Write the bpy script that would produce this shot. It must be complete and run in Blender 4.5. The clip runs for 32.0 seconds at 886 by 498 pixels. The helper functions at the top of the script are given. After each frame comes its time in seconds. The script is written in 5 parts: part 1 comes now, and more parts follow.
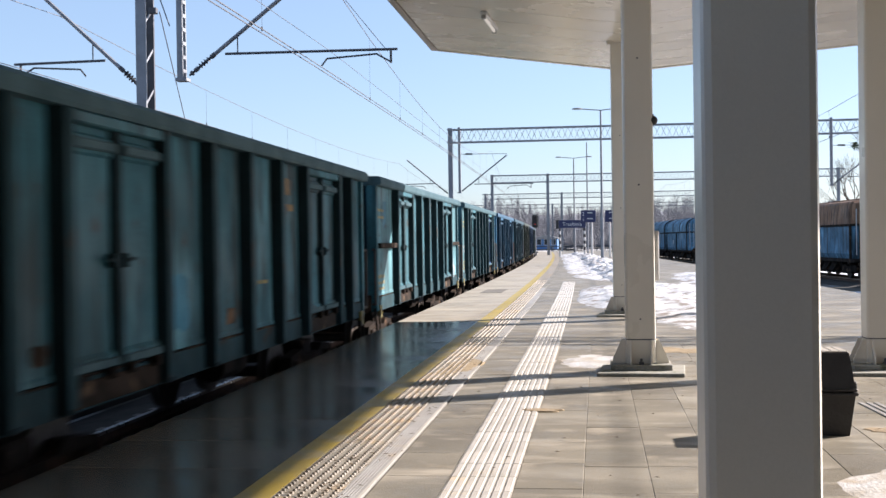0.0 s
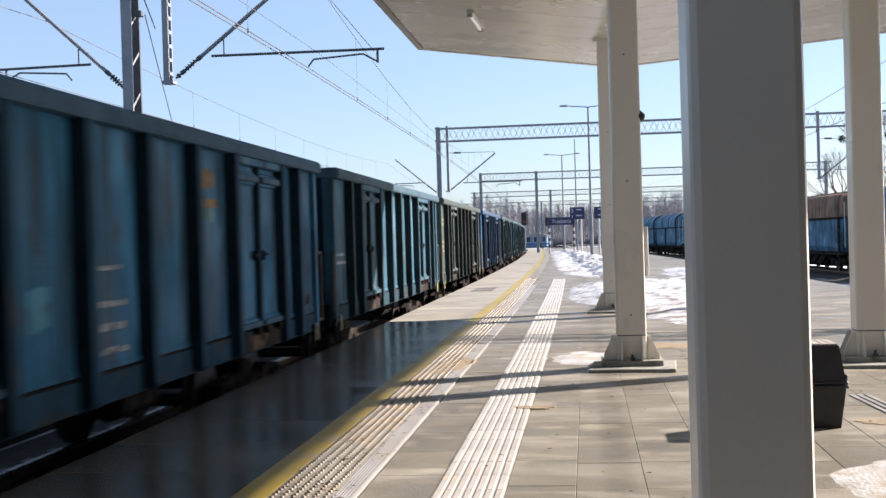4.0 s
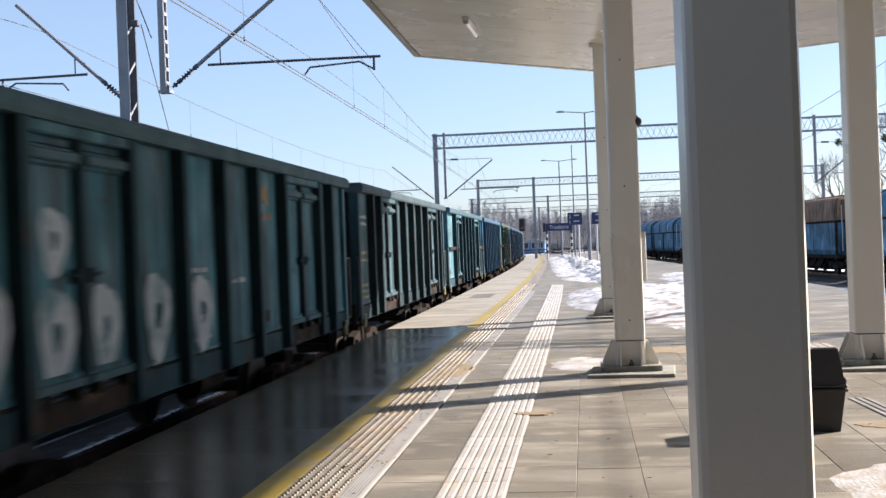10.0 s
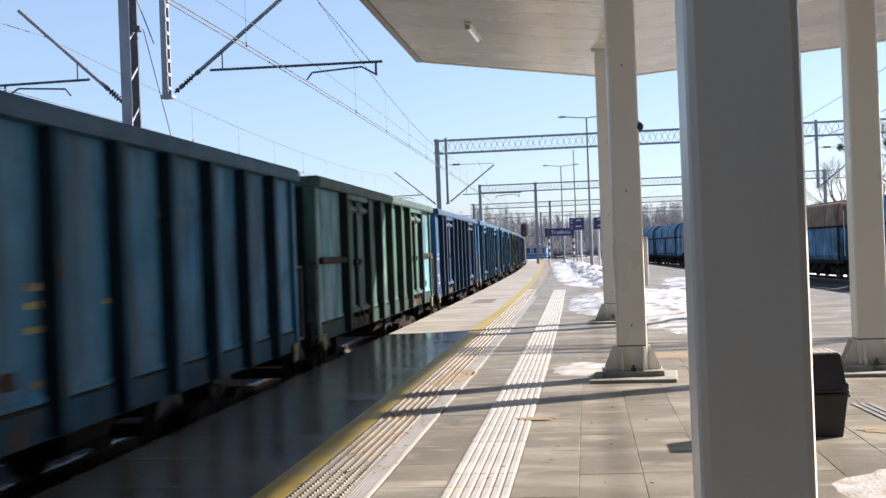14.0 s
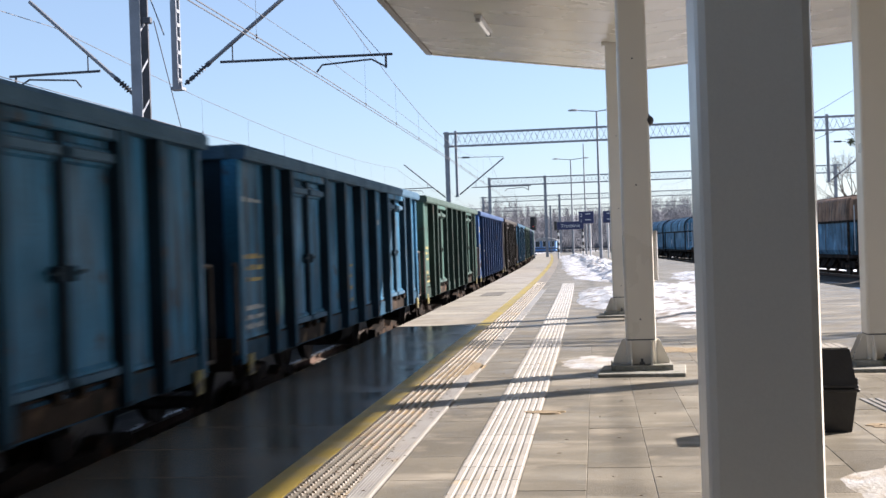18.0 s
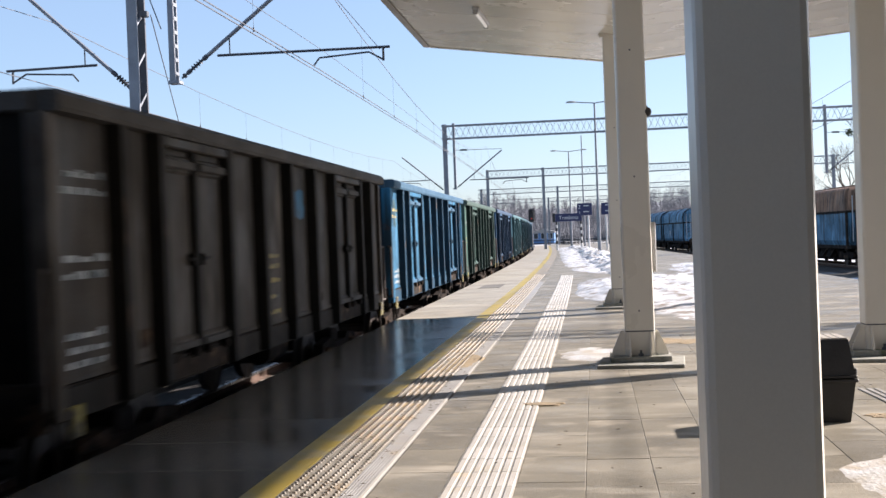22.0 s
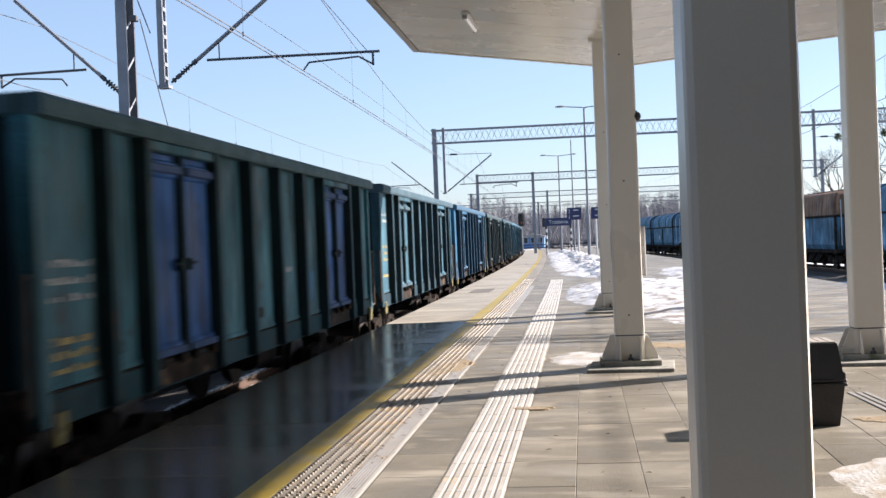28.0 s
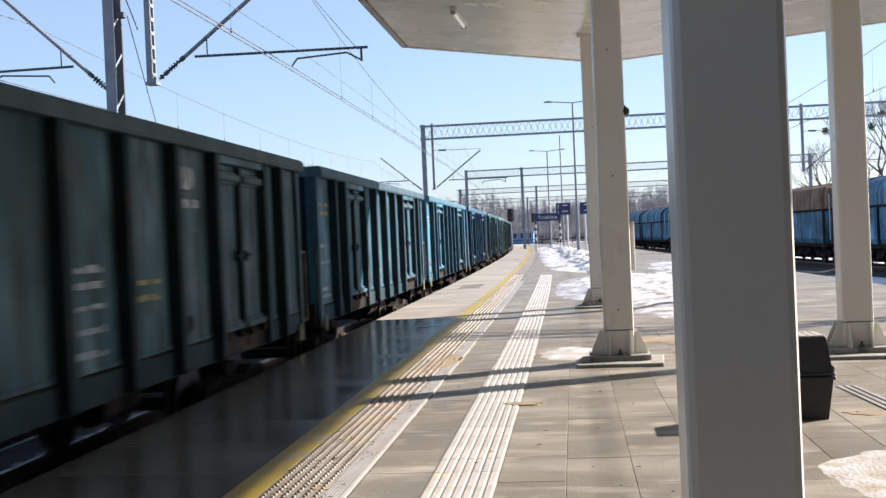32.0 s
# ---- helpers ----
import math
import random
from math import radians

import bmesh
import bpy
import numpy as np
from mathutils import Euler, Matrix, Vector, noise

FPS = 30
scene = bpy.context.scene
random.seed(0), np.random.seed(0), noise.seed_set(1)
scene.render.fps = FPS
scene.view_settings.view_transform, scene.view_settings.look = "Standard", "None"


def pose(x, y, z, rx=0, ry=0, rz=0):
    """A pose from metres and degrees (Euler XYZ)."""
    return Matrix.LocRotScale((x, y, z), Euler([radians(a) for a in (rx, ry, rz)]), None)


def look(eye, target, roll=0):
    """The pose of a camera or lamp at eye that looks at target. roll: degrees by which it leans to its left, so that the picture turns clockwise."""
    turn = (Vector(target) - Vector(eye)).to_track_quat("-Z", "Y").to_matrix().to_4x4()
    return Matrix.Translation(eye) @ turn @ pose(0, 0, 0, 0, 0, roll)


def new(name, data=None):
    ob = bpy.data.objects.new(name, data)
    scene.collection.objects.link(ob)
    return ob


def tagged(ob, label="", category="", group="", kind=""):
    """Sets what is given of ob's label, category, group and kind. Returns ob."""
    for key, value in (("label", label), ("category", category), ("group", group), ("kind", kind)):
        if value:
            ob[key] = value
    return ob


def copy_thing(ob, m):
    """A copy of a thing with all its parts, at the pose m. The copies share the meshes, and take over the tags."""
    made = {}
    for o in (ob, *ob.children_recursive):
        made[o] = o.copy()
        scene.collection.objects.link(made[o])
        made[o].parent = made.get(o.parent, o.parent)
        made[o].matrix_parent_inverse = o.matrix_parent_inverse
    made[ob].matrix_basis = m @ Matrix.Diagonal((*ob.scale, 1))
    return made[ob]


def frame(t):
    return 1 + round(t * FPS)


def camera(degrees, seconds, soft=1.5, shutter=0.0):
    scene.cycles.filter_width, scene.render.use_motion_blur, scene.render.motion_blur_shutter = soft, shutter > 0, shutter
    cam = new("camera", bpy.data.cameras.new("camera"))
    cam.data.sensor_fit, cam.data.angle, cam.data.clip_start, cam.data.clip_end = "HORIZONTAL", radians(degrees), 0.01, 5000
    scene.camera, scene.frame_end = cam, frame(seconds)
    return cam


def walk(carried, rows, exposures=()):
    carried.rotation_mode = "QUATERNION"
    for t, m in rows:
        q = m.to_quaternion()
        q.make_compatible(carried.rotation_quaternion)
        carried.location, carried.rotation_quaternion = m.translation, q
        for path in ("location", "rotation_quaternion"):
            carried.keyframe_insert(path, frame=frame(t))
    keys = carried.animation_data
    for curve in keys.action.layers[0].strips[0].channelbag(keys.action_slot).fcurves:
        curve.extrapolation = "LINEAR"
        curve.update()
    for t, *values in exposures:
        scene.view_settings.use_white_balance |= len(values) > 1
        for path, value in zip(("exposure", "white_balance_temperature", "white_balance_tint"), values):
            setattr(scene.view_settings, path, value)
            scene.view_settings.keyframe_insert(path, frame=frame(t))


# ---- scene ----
# camera on its stand: seconds, turn to the left, tilt up, lean (degrees)
cam = camera(2 * math.degrees(math.atan(784 / 2150)), 32.0, soft=1.5, shutter=0.5)
PATH = [
    (0, 7.219, -0.360, -0.825), (0.5, 7.188, -0.289, -0.821), (1, 7.220, -0.449, -1.026), (1.5, 7.039, -0.400, -1.344),
    (2, 6.834, -0.213, -1.498), (2.5, 6.723, -0.239, -1.583), (3, 6.668, -0.388, -1.816), (3.5, 6.594, -0.433, -1.721),
    (5.5, 7.358, -0.205, -1.733), (6, 7.120, -0.072, -1.868), (6.5, 7.084, 0.112, -1.925), (7, 7.035, 0.194, -1.825),
    (7.5, 7.009, 0.118, -1.866), (8, 6.904, -0.002, -1.876), (8.5, 6.799, 0.115, -2.054), (9, 6.750, 0.207, -2.086),
    (9.5, 6.674, 0.030, -2.064), (10, 6.625, -0.102, -2.197), (10.5, 6.582, -0.054, -2.163), (11, 6.653, 0.017, -2.226),
    (11.5, 6.734, -0.011, -2.141), (12, 6.885, -0.117, -2.133), (12.5, 6.859, 0.003, -2.111), (13, 6.830, 0.241, -2.254),
    (13.5, 6.737, 0.293, -2.260), (14, 6.706, 0.142, -2.193), (14.5, 6.704, -0.058, -2.203), (16.5, 6.849, -0.276, -1.952),
    (17, 7.024, -0.543, -1.863), (17.5, 7.093, -0.493, -1.848), (18, 7.150, -0.176, -1.919), (18.5, 7.114, -0.006, -1.954),
    (19, 7.118, 0.115, -1.963), (19.5, 7.069, 0.077, -1.975), (20, 7.060, -0.081, -2.132), (20.5, 7.082, -0.104, -2.273),
    (21, 7.100, -0.077, -2.273), (21.5, 7.092, -0.280, -2.278), (22, 7.089, -0.530, -2.219), (22.5, 6.880, -0.557, -2.296),
    (23, 6.780, -0.384, -2.407), (23.5, 6.700, -0.363, -2.529), (24, 6.659, -0.443, -2.409), (24.5, 6.727, -0.692, -2.283),
    (25, 6.678, -0.746, -2.396), (25.5, 6.603, -0.476, -2.363), (27.5, 6.610, -0.420, -2.171), (28, 6.604, -0.338, -2.271),
    (28.5, 6.590, -0.315, -2.347), (29, 6.543, -0.401, -2.415), (29.5, 6.508, -0.627, -2.357), (30, 6.395, -0.749, -2.472),
    (30.5, 6.225, -0.616, -2.576), (31, 6.146, -0.493, -2.604), (31.5, 6.102, -0.446, -2.669), (32, 6.109, -0.558, -2.529),
]
EYE = (0.006, 0.0, 1.333)


def camera_pose(turn, tilt, lean):
    return pose(*EYE, 90 + tilt, 0, turn) @ pose(0, 0, 0, 0, 0, lean)


walk(cam, [(r[0], camera_pose(*r[1:])) for r in PATH], exposures=[(0.0, 1.45, 6500, 19), (32.0, 1.45, 6500, 19)])

# ---------------------------------------------------------------- light
SUN_ELEV, SUN_AZ = radians(27.0), radians(29.0)  # azimuth counted from +x towards +y
world = bpy.data.worlds.new("sky")
scene.world = world
world.use_nodes = True
wn = world.node_tree.nodes
sky = wn.new("ShaderNodeTexSky")
sky.sky_type = "NISHITA"
sky.sun_disc = False
sky.sun_elevation = SUN_ELEV
sky.sun_rotation = radians(90) - SUN_AZ
sky.altitude = 300
sky.air_density, sky.dust_density, sky.ozone_density = 1.0, 0.8, 4.0
haze = wn.new("ShaderNodeMix")
haze.data_type = "RGBA"
haze.inputs[0].default_value, haze.inputs[7].default_value = 0.38, (2.65, 3.70, 4.65, 1.0)
world.node_tree.links.new(sky.outputs[0], haze.inputs[6])
world.node_tree.links.new(haze.outputs[2], wn["Background"].inputs[0])
wn["Background"].inputs[1].default_value = 0.074
sun = new("sun", bpy.data.lights.new("sun", "SUN"))
sun.data.energy, sun.data.angle, sun.data.color = 5.0, radians(0.55), (1.0, 0.94, 0.84)
sun.matrix_world = look((0, 0, 60), (-math.cos(SUN_AZ) * math.cos(SUN_ELEV), -math.sin(SUN_AZ) * math.cos(SUN_ELEV), 60 - math.sin(SUN_ELEV)))

# ---------------------------------------------------------------- the plan
XT, S0, RAD = -4.965, 2.76, 2740.0       # main track: its axis, where its curve begins, its radius
ZR, ZG = -0.80, -1.06                    # rail head and ground under the platform top, which is z = 0
EDGE = 1.70                              # platform edge from the track axis
PITCH, GAP0 = 14.04, 19.45               # wagon over buffers; first gap at the start
NEAR_GANTRY, FAR_GANTRY = 23.0, 70.0


def along(s, off=0.0, z=0.0):
    """A point beside the main track, s metres along it, off to its right; and the heading to the left in radians."""
    a = max(s - S0, 0.0) / RAD
    x, y = (-RAD * (1 - math.cos(a)), S0 + RAD * math.sin(a)) if s > S0 else (0.0, s)
    return Vector((XT + x + off * math.cos(a), y + off * math.sin(a), z)), a


def right_edge(y):
    """The other edge of the island platform."""
    return 6.75 - 0.020 * max(y, 0) - 0.00016 * max(y, 0) ** 2 if y < 150 else 0.15


def travelled(t):
    """How far the train has come; it eases off a little between the two smooth steps."""
    def ease(a, b):
        u = min(max((t - a) / (b - a), 0.0), 1.0)
        return u * u * (3 - 2 * u)
    return 0.2226 + 11.1137 * t + 0.017813 * t * t - 0.00018494 * t ** 3 - 0.34 * (ease(10.5, 12.5) - ease(25.5, 28))


# ---------------------------------------------------------------- materials
def surface(name, col, col2, scale=3.0, rough=0.6, metal=0.0, bump=0.1, grain=60.0, spots=None, vary=0.0, stretch=(1, 1, 1), rough2=None, streak=None, gloss=0.5, speck=0.22, wash=None, scuff=None):
    """A procedural surface: two colours mixed by a broad noise, a fine grain, optional spots (colour, scale, from, to), optional streaks (colour, amount), and a change from object to object."""
    m = bpy.data.materials.new(name)
    m.use_nodes = True
    nt = m.node_tree
    N, L = nt.nodes, nt.links
    b = N["Principled BSDF"]
    tc, info, mp = N.new("ShaderNodeTexCoord"), N.new("ShaderNodeObjectInfo"), N.new("ShaderNodeMapping")
    mp.inputs["Scale"].default_value = stretch
    shift = N.new("ShaderNodeMath")
    shift.operation = "MULTIPLY"
    shift.inputs[1].default_value = 37.0
    L.new(info.outputs["Random"], shift.inputs[0])
    L.new(tc.outputs["Object"], mp.inputs["Vector"])
    L.new(shift.outputs[0], mp.inputs["Location"])

    def tex(s, detail=5.0, src=None):
        n = N.new("ShaderNodeTexNoise")
        n.inputs["Scale"].default_value, n.inputs["Detail"].default_value = s, detail
        L.new((src or mp).outputs[0], n.inputs["Vector"])
        return n.outputs["Fac"]

    def mix(fac, a, bb, kind="MIX"):
        n = N.new("ShaderNodeMix")
        n.data_type, n.blend_type = "RGBA", kind
        for sock, v in ((n.inputs[0], fac), (n.inputs[6], a), (n.inputs[7], bb)):
            if isinstance(v, bpy.types.NodeSocket):
                L.new(v, sock)
            elif isinstance(v, (int, float)):
                sock.default_value = v
            else:
                sock.default_value = (*v, 1)
        return n.outputs[2]

    def ramp(src, lo, hi):
        n = N.new("ShaderNodeMapRange")
        n.inputs[1].default_value, n.inputs[2].default_value = lo, hi
        L.new(src, n.inputs[0])
        return n.outputs[0]

    c = mix(ramp(tex(scale), 0.35, 0.65), col, col2)
    fine = tex(grain, 3.0)
    c = mix(ramp(fine, 0.3, 0.7), c, mix(speck, c, (0.0, 0.0, 0.0)))
    if streak:
        ms = N.new("ShaderNodeMapping")
        ms.inputs["Scale"].default_value = (3.0, 3.0, 0.35)
        L.new(mp.outputs[0], ms.inputs["Vector"])
        n = tex(1.7, 4.0, ms)
        amount = N.new("ShaderNodeMath")
        amount.operation = "MULTIPLY"
        amount.inputs[1].default_value = streak[1]
        L.new(ramp(n, 0.47, 0.66), amount.inputs[0])
        c = mix(amount.outputs[0], c, streak[0])
    if spots:
        c = mix(ramp(tex(spots[1], 6.0), spots[2], spots[3]), c, spots[0])
    if scuff:
        # rubbed pale patches, drawn out downwards
        mf = N.new("ShaderNodeMapping")
        mf.inputs["Scale"].default_value = (1.0, 1.3, 0.45)
        L.new(mp.outputs[0], mf.inputs["Vector"])
        c = mix(ramp(tex(1.3, 7.0, mf), 0.60, 0.78), c, scuff)
    if wash:
        # broad dried tide marks, drawn out across the slabs
        geo, mw = N.new("ShaderNodeNewGeometry"), N.new("ShaderNodeMapping")
        mw.inputs["Scale"].default_value = (0.55, 1.5, 1.0)
        L.new(geo.outputs["Position"], mw.inputs["Vector"])
        big, thin = ramp(tex(0.9, 6.0, mw), 0.50, 0.62), ramp(tex(2.6, 7.0, mw), 0.56, 0.66)
        for src, k in ((big, 0.45), (thin, 0.6)):
            am = N.new("ShaderNodeMath")
            am.operation = "MULTIPLY"
            am.inputs[1].default_value = wash[1] * k
            L.new(src, am.inputs[0])
            c = mix(am.outputs[0], c, wash[0])
    if vary:
        h = N.new("ShaderNodeHueSaturation")
        L.new(c, h.inputs["Color"])
        vv = N.new("ShaderNodeMapRange")
        vv.inputs[3].default_value, vv.inputs[4].default_value = 1 - vary, 1 + vary
        L.new(info.outputs["Random"], vv.inputs[0])
        L.new(vv.outputs[0], h.inputs["Value"])
        c = h.outputs[0]
    L.new(c, b.inputs["Base Color"])
    b.inputs["Metallic"].default_value = metal
    b.inputs["Specular IOR Level"].default_value = gloss
    if rough2 is None:
        rough2 = min(rough + 0.12, 1)
    rr = N.new("ShaderNodeMapRange")
    rr.inputs[1].default_value, rr.inputs[2].default_value = 0.35, 0.65
    rr.inputs[3].default_value, rr.inputs[4].default_value = rough, rough2
    L.new(tex(scale * 1.7), rr.inputs[0])
    L.new(rr.outputs[0], b.inputs["Roughness"])
    if bump:
        bn = N.new("ShaderNodeBump")
        bn.inputs["Strength"].default_value, bn.inputs["Distance"].default_value = bump, 0.02
        L.new(fine, bn.inputs["Height"])
        L.new(bn.outputs[0], b.inputs["Normal"])
    return m


def glow(name, col, power):
    m = bpy.data.materials.new(name)
    m.use_nodes = True
    b = m.node_tree.nodes["Principled BSDF"]
    b.inputs["Base Color"].default_value = (*col, 1)
    b.inputs["Emission Color"].default_value = (*col, 1)
    b.inputs["Emission Strength"].default_value = power
    return m


RUST = (0.045, 0.032, 0.024)
CONCRETE = surface("concrete", wash=((0.392, 0.355, 0.288), 0.75), col=(0.207, 0.185, 0.140), col2=(0.157, 0.140, 0.107), scale=1.1, rough=0.42, bump=0.22, grain=90, spots=((0.323, 0.284, 0.219), 2.3, 0.60, 0.74), vary=0.10, rough2=0.7)
EDGE_CONCRETE = surface("edge_concrete", wash=((0.47, 0.42, 0.33), 0.6), col=(0.345, 0.312, 0.255), col2=(0.270, 0.242, 0.195), scale=0.9, rough=0.55, bump=0.06, grain=70, vary=0.06, rough2=0.8)
# wet edge slabs, with the canopy's shade also put into their dark colour
WET_SHADED_CONCRETE = surface("meltwater_wet_concrete", col=(0.150, 0.139, 0.120), col2=(0.105, 0.098, 0.086), scale=0.7, rough=0.14, bump=0.03, grain=70, vary=0.10, rough2=0.26, spots=((0.088, 0.082, 0.072), 1.3, 0.50, 0.74), speck=0.12)
KERB = surface("platform_wall_concrete", (0.17, 0.155, 0.135), (0.12, 0.11, 0.095), 1.0, 0.9)
YELLOW = surface("yellow_line_paint", (0.42, 0.30, 0.035), (0.33, 0.25, 0.060), 2.0, 0.5, grain=120, spots=((0.28, 0.24, 0.14), 2.5, 0.50, 0.70))
TACTILE = surface("tactile_slab", (0.300, 0.268, 0.218), (0.225, 0.195, 0.150), 2.5, 0.5, grain=110, spots=((0.330, 0.230, 0.120), 3.0, 0.52, 0.68))
MARGIN = surface("pale_margin_slab", (0.315, 0.310, 0.298), (0.250, 0.242, 0.226), 2.0, 0.60, grain=110, spots=((0.300, 0.235, 0.150), 2.6, 0.60, 0.74))
GUIDE = surface("guide_slab", (0.498, 0.473, 0.429), (0.411, 0.386, 0.343), 2.0, 0.5, grain=110, spots=((0.45, 0.38, 0.28), 3.5, 0.60, 0.75), vary=0.05)
SNOW = surface("snow", (0.66, 0.68, 0.71), (0.42, 0.43, 0.45), 2.2, 0.7, bump=0.6, grain=25, spots=((0.22, 0.19, 0.16), 3.2, 0.50, 0.64))
ICE = surface("thawing_snow", (0.634, 0.634, 0.634), (0.484, 0.458, 0.405), 3.0, 0.45, bump=0.4, grain=40, spots=((0.370, 0.308, 0.229), 4.0, 0.5, 0.65))
BALLAST = surface("ballast_gravel", (0.065, 0.055, 0.046), (0.035, 0.030, 0.026), 1.5, 0.95, bump=0.9, grain=22, spots=((0.6, 0.62, 0.66), 0.7, 0.70, 0.74))
# dark surface of the walls added to block light
BLOCKER_DARK = surface("sooty_concrete", (0.050, 0.045, 0.040), (0.032, 0.029, 0.026), 1.0, 0.9)
GROUND = surface("yard_ground", (0.14, 0.125, 0.10), (0.10, 0.085, 0.065), 0.06, 0.95, bump=0.5, grain=8, spots=((0.72, 0.74, 0.78), 0.11, 0.54, 0.6))
RAIL = surface("rail_steel", (0.35, 0.33, 0.31), (0.22, 0.19, 0.17), 4, 0.25, 0.9)
RAILWEB = surface("rail_rust", (0.12, 0.07, 0.05), (0.08, 0.05, 0.035), 4, 0.85)
PLINTH = surface("plinth_concrete", (0.34, 0.335, 0.30), (0.25, 0.245, 0.21), 3.0, 0.85, bump=0.3, grain=40, spots=((0.10, 0.11, 0.07), 5.0, 0.55, 0.68))
SLEEPER = surface("sleeper_concrete", (0.27, 0.25, 0.23), (0.18, 0.165, 0.15), 2, 0.9)
CREAM = surface("cream_column_paint", (0.700, 0.665, 0.585), (0.655, 0.620, 0.550), 0.8, 0.26, bump=0.01, grain=150, rough2=0.42, speck=0.04)
SOFFIT = surface("cream_soffit_sheet", (0.700, 0.660, 0.560), (0.630, 0.590, 0.500), 0.4, 0.22, bump=0, grain=120, rough2=0.30, speck=0.0, vary=0.03)
TRIM = surface("grey_edge_trim", (0.50, 0.47, 0.43), (0.43, 0.40, 0.37), 1.5, 0.4, bump=0.02, grain=90)
PLATE = surface("galvanised_plate", (0.42, 0.41, 0.39), (0.33, 0.32, 0.30), 3, 0.5, 0.4)
STEEL = surface("mast_steel", (0.270, 0.292, 0.323), (0.217, 0.232, 0.259), 2.0, 0.5, 0.3, bump=0.05)
DARKSTEEL = surface("dark_fittings", (0.10, 0.11, 0.13), (0.07, 0.075, 0.085), 3, 0.55, 0.3)
WIRE = surface("wire_copper", (0.15, 0.15, 0.16), (0.11, 0.11, 0.12), 3, 0.5, 0.6)
BLACK = surface("black_plastic", (0.018, 0.018, 0.02), (0.028, 0.028, 0.03), 5, 0.45)
LID = surface("grey_lid_slats", (0.48, 0.45, 0.40), (0.40, 0.37, 0.33), 5, 0.5)
NAVY = surface("navy_sign", (0.012, 0.02, 0.085), (0.016, 0.026, 0.1), 2, 0.4)
WHITE = surface("white_paint", (0.663, 0.663, 0.663), (0.595, 0.595, 0.586), 3, 0.5)
LITTER = surface("dry_leaves", (0.10, 0.06, 0.03), (0.06, 0.04, 0.02), 9, 0.9)
SAND = surface("ochre_grit", (0.36, 0.27, 0.16), (0.28, 0.22, 0.14), 6, 0.9, bump=0.4, grain=200)
# the tube is unlit; a faint glow is added to keep it pale
TUBE = glow("lamp_tube", (0.85, 0.83, 0.78), 0.10)
REDLIGHT = glow("red_signal_light", (0.45, 0.05, 0.04), 0.10)
UNDER = surface("underframe_grime", gloss=0.1, col=(0.034, 0.026, 0.021), col2=(0.012, 0.010, 0.009), scale=2.0, rough=0.9, bump=0.2, grain=30, spots=((0.095, 0.060, 0.040), 3.2, 0.58, 0.70))
TYRE = surface("wheel_steel", (0.080, 0.065, 0.055), (0.045, 0.035, 0.030), 4, 0.55, 0.5)
SPRAY = surface("pale_spray_paint", (0.50, 0.55, 0.58), (0.38, 0.44, 0.48), 3, 0.7, spots=((0.06, 0.14, 0.16), 3.0, 0.55, 0.68))
OLDSPRAY = surface("faded_spray_paint", (0.36, 0.41, 0.44), (0.24, 0.29, 0.32), 3, 0.7, spots=((0.06, 0.14, 0.16), 2.5, 0.52, 0.66))
YELLOWMARK = surface("yellow_marking", (0.26, 0.22, 0.05), (0.12, 0.10, 0.04), 6, 0.7, spots=((0.03, 0.025, 0.02), 9.0, 0.48, 0.58))
GRIMY = surface("rusty_grime", gloss=0.1, col=(0.045, 0.033, 0.026), col2=(0.018, 0.015, 0.012), scale=2.5, rough=0.85, bump=0.2, grain=30, spots=((0.16, 0.105, 0.070), 3.0, 0.56, 0.70))
CHALK = surface("worn_white_stencil", (0.42, 0.45, 0.46), (0.20, 0.23, 0.25), 5, 0.7, spots=((0.05, 0.07, 0.08), 9.0, 0.52, 0.6))
BADGE = surface("worn_ochre_badge", (0.30, 0.17, 0.05), (0.14, 0.09, 0.04), 5, 0.7, spots=((0.04, 0.05, 0.06), 7.0, 0.50, 0.6))
STENCIL = surface("worn_yellow_stencil", (0.42, 0.33, 0.10), (0.22, 0.17, 0.07), 5, 0.7, spots=((0.05, 0.07, 0.08), 9.0, 0.52, 0.6))
MARKING = surface("faded_white_marking", (0.189, 0.207, 0.207), (0.135, 0.153, 0.153), 6, 0.7)


def paint(name, a, b):
    chalk = tuple(1.12 * v + 0.010 for v in a)
    a = tuple(0.60 * v for v in a)
    return surface(name, a, chalk, 0.8, 0.50, gloss=0.22, bump=0.10, grain=45, spots=(RUST, 4.0, 0.61, 0.74), streak=(tuple(0.16 * v + 0.008 for v in b), 1.0), scuff=tuple(1.6 * v + 0.06 for v in chalk), vary=0.10, rough2=0.8, speck=0.30)



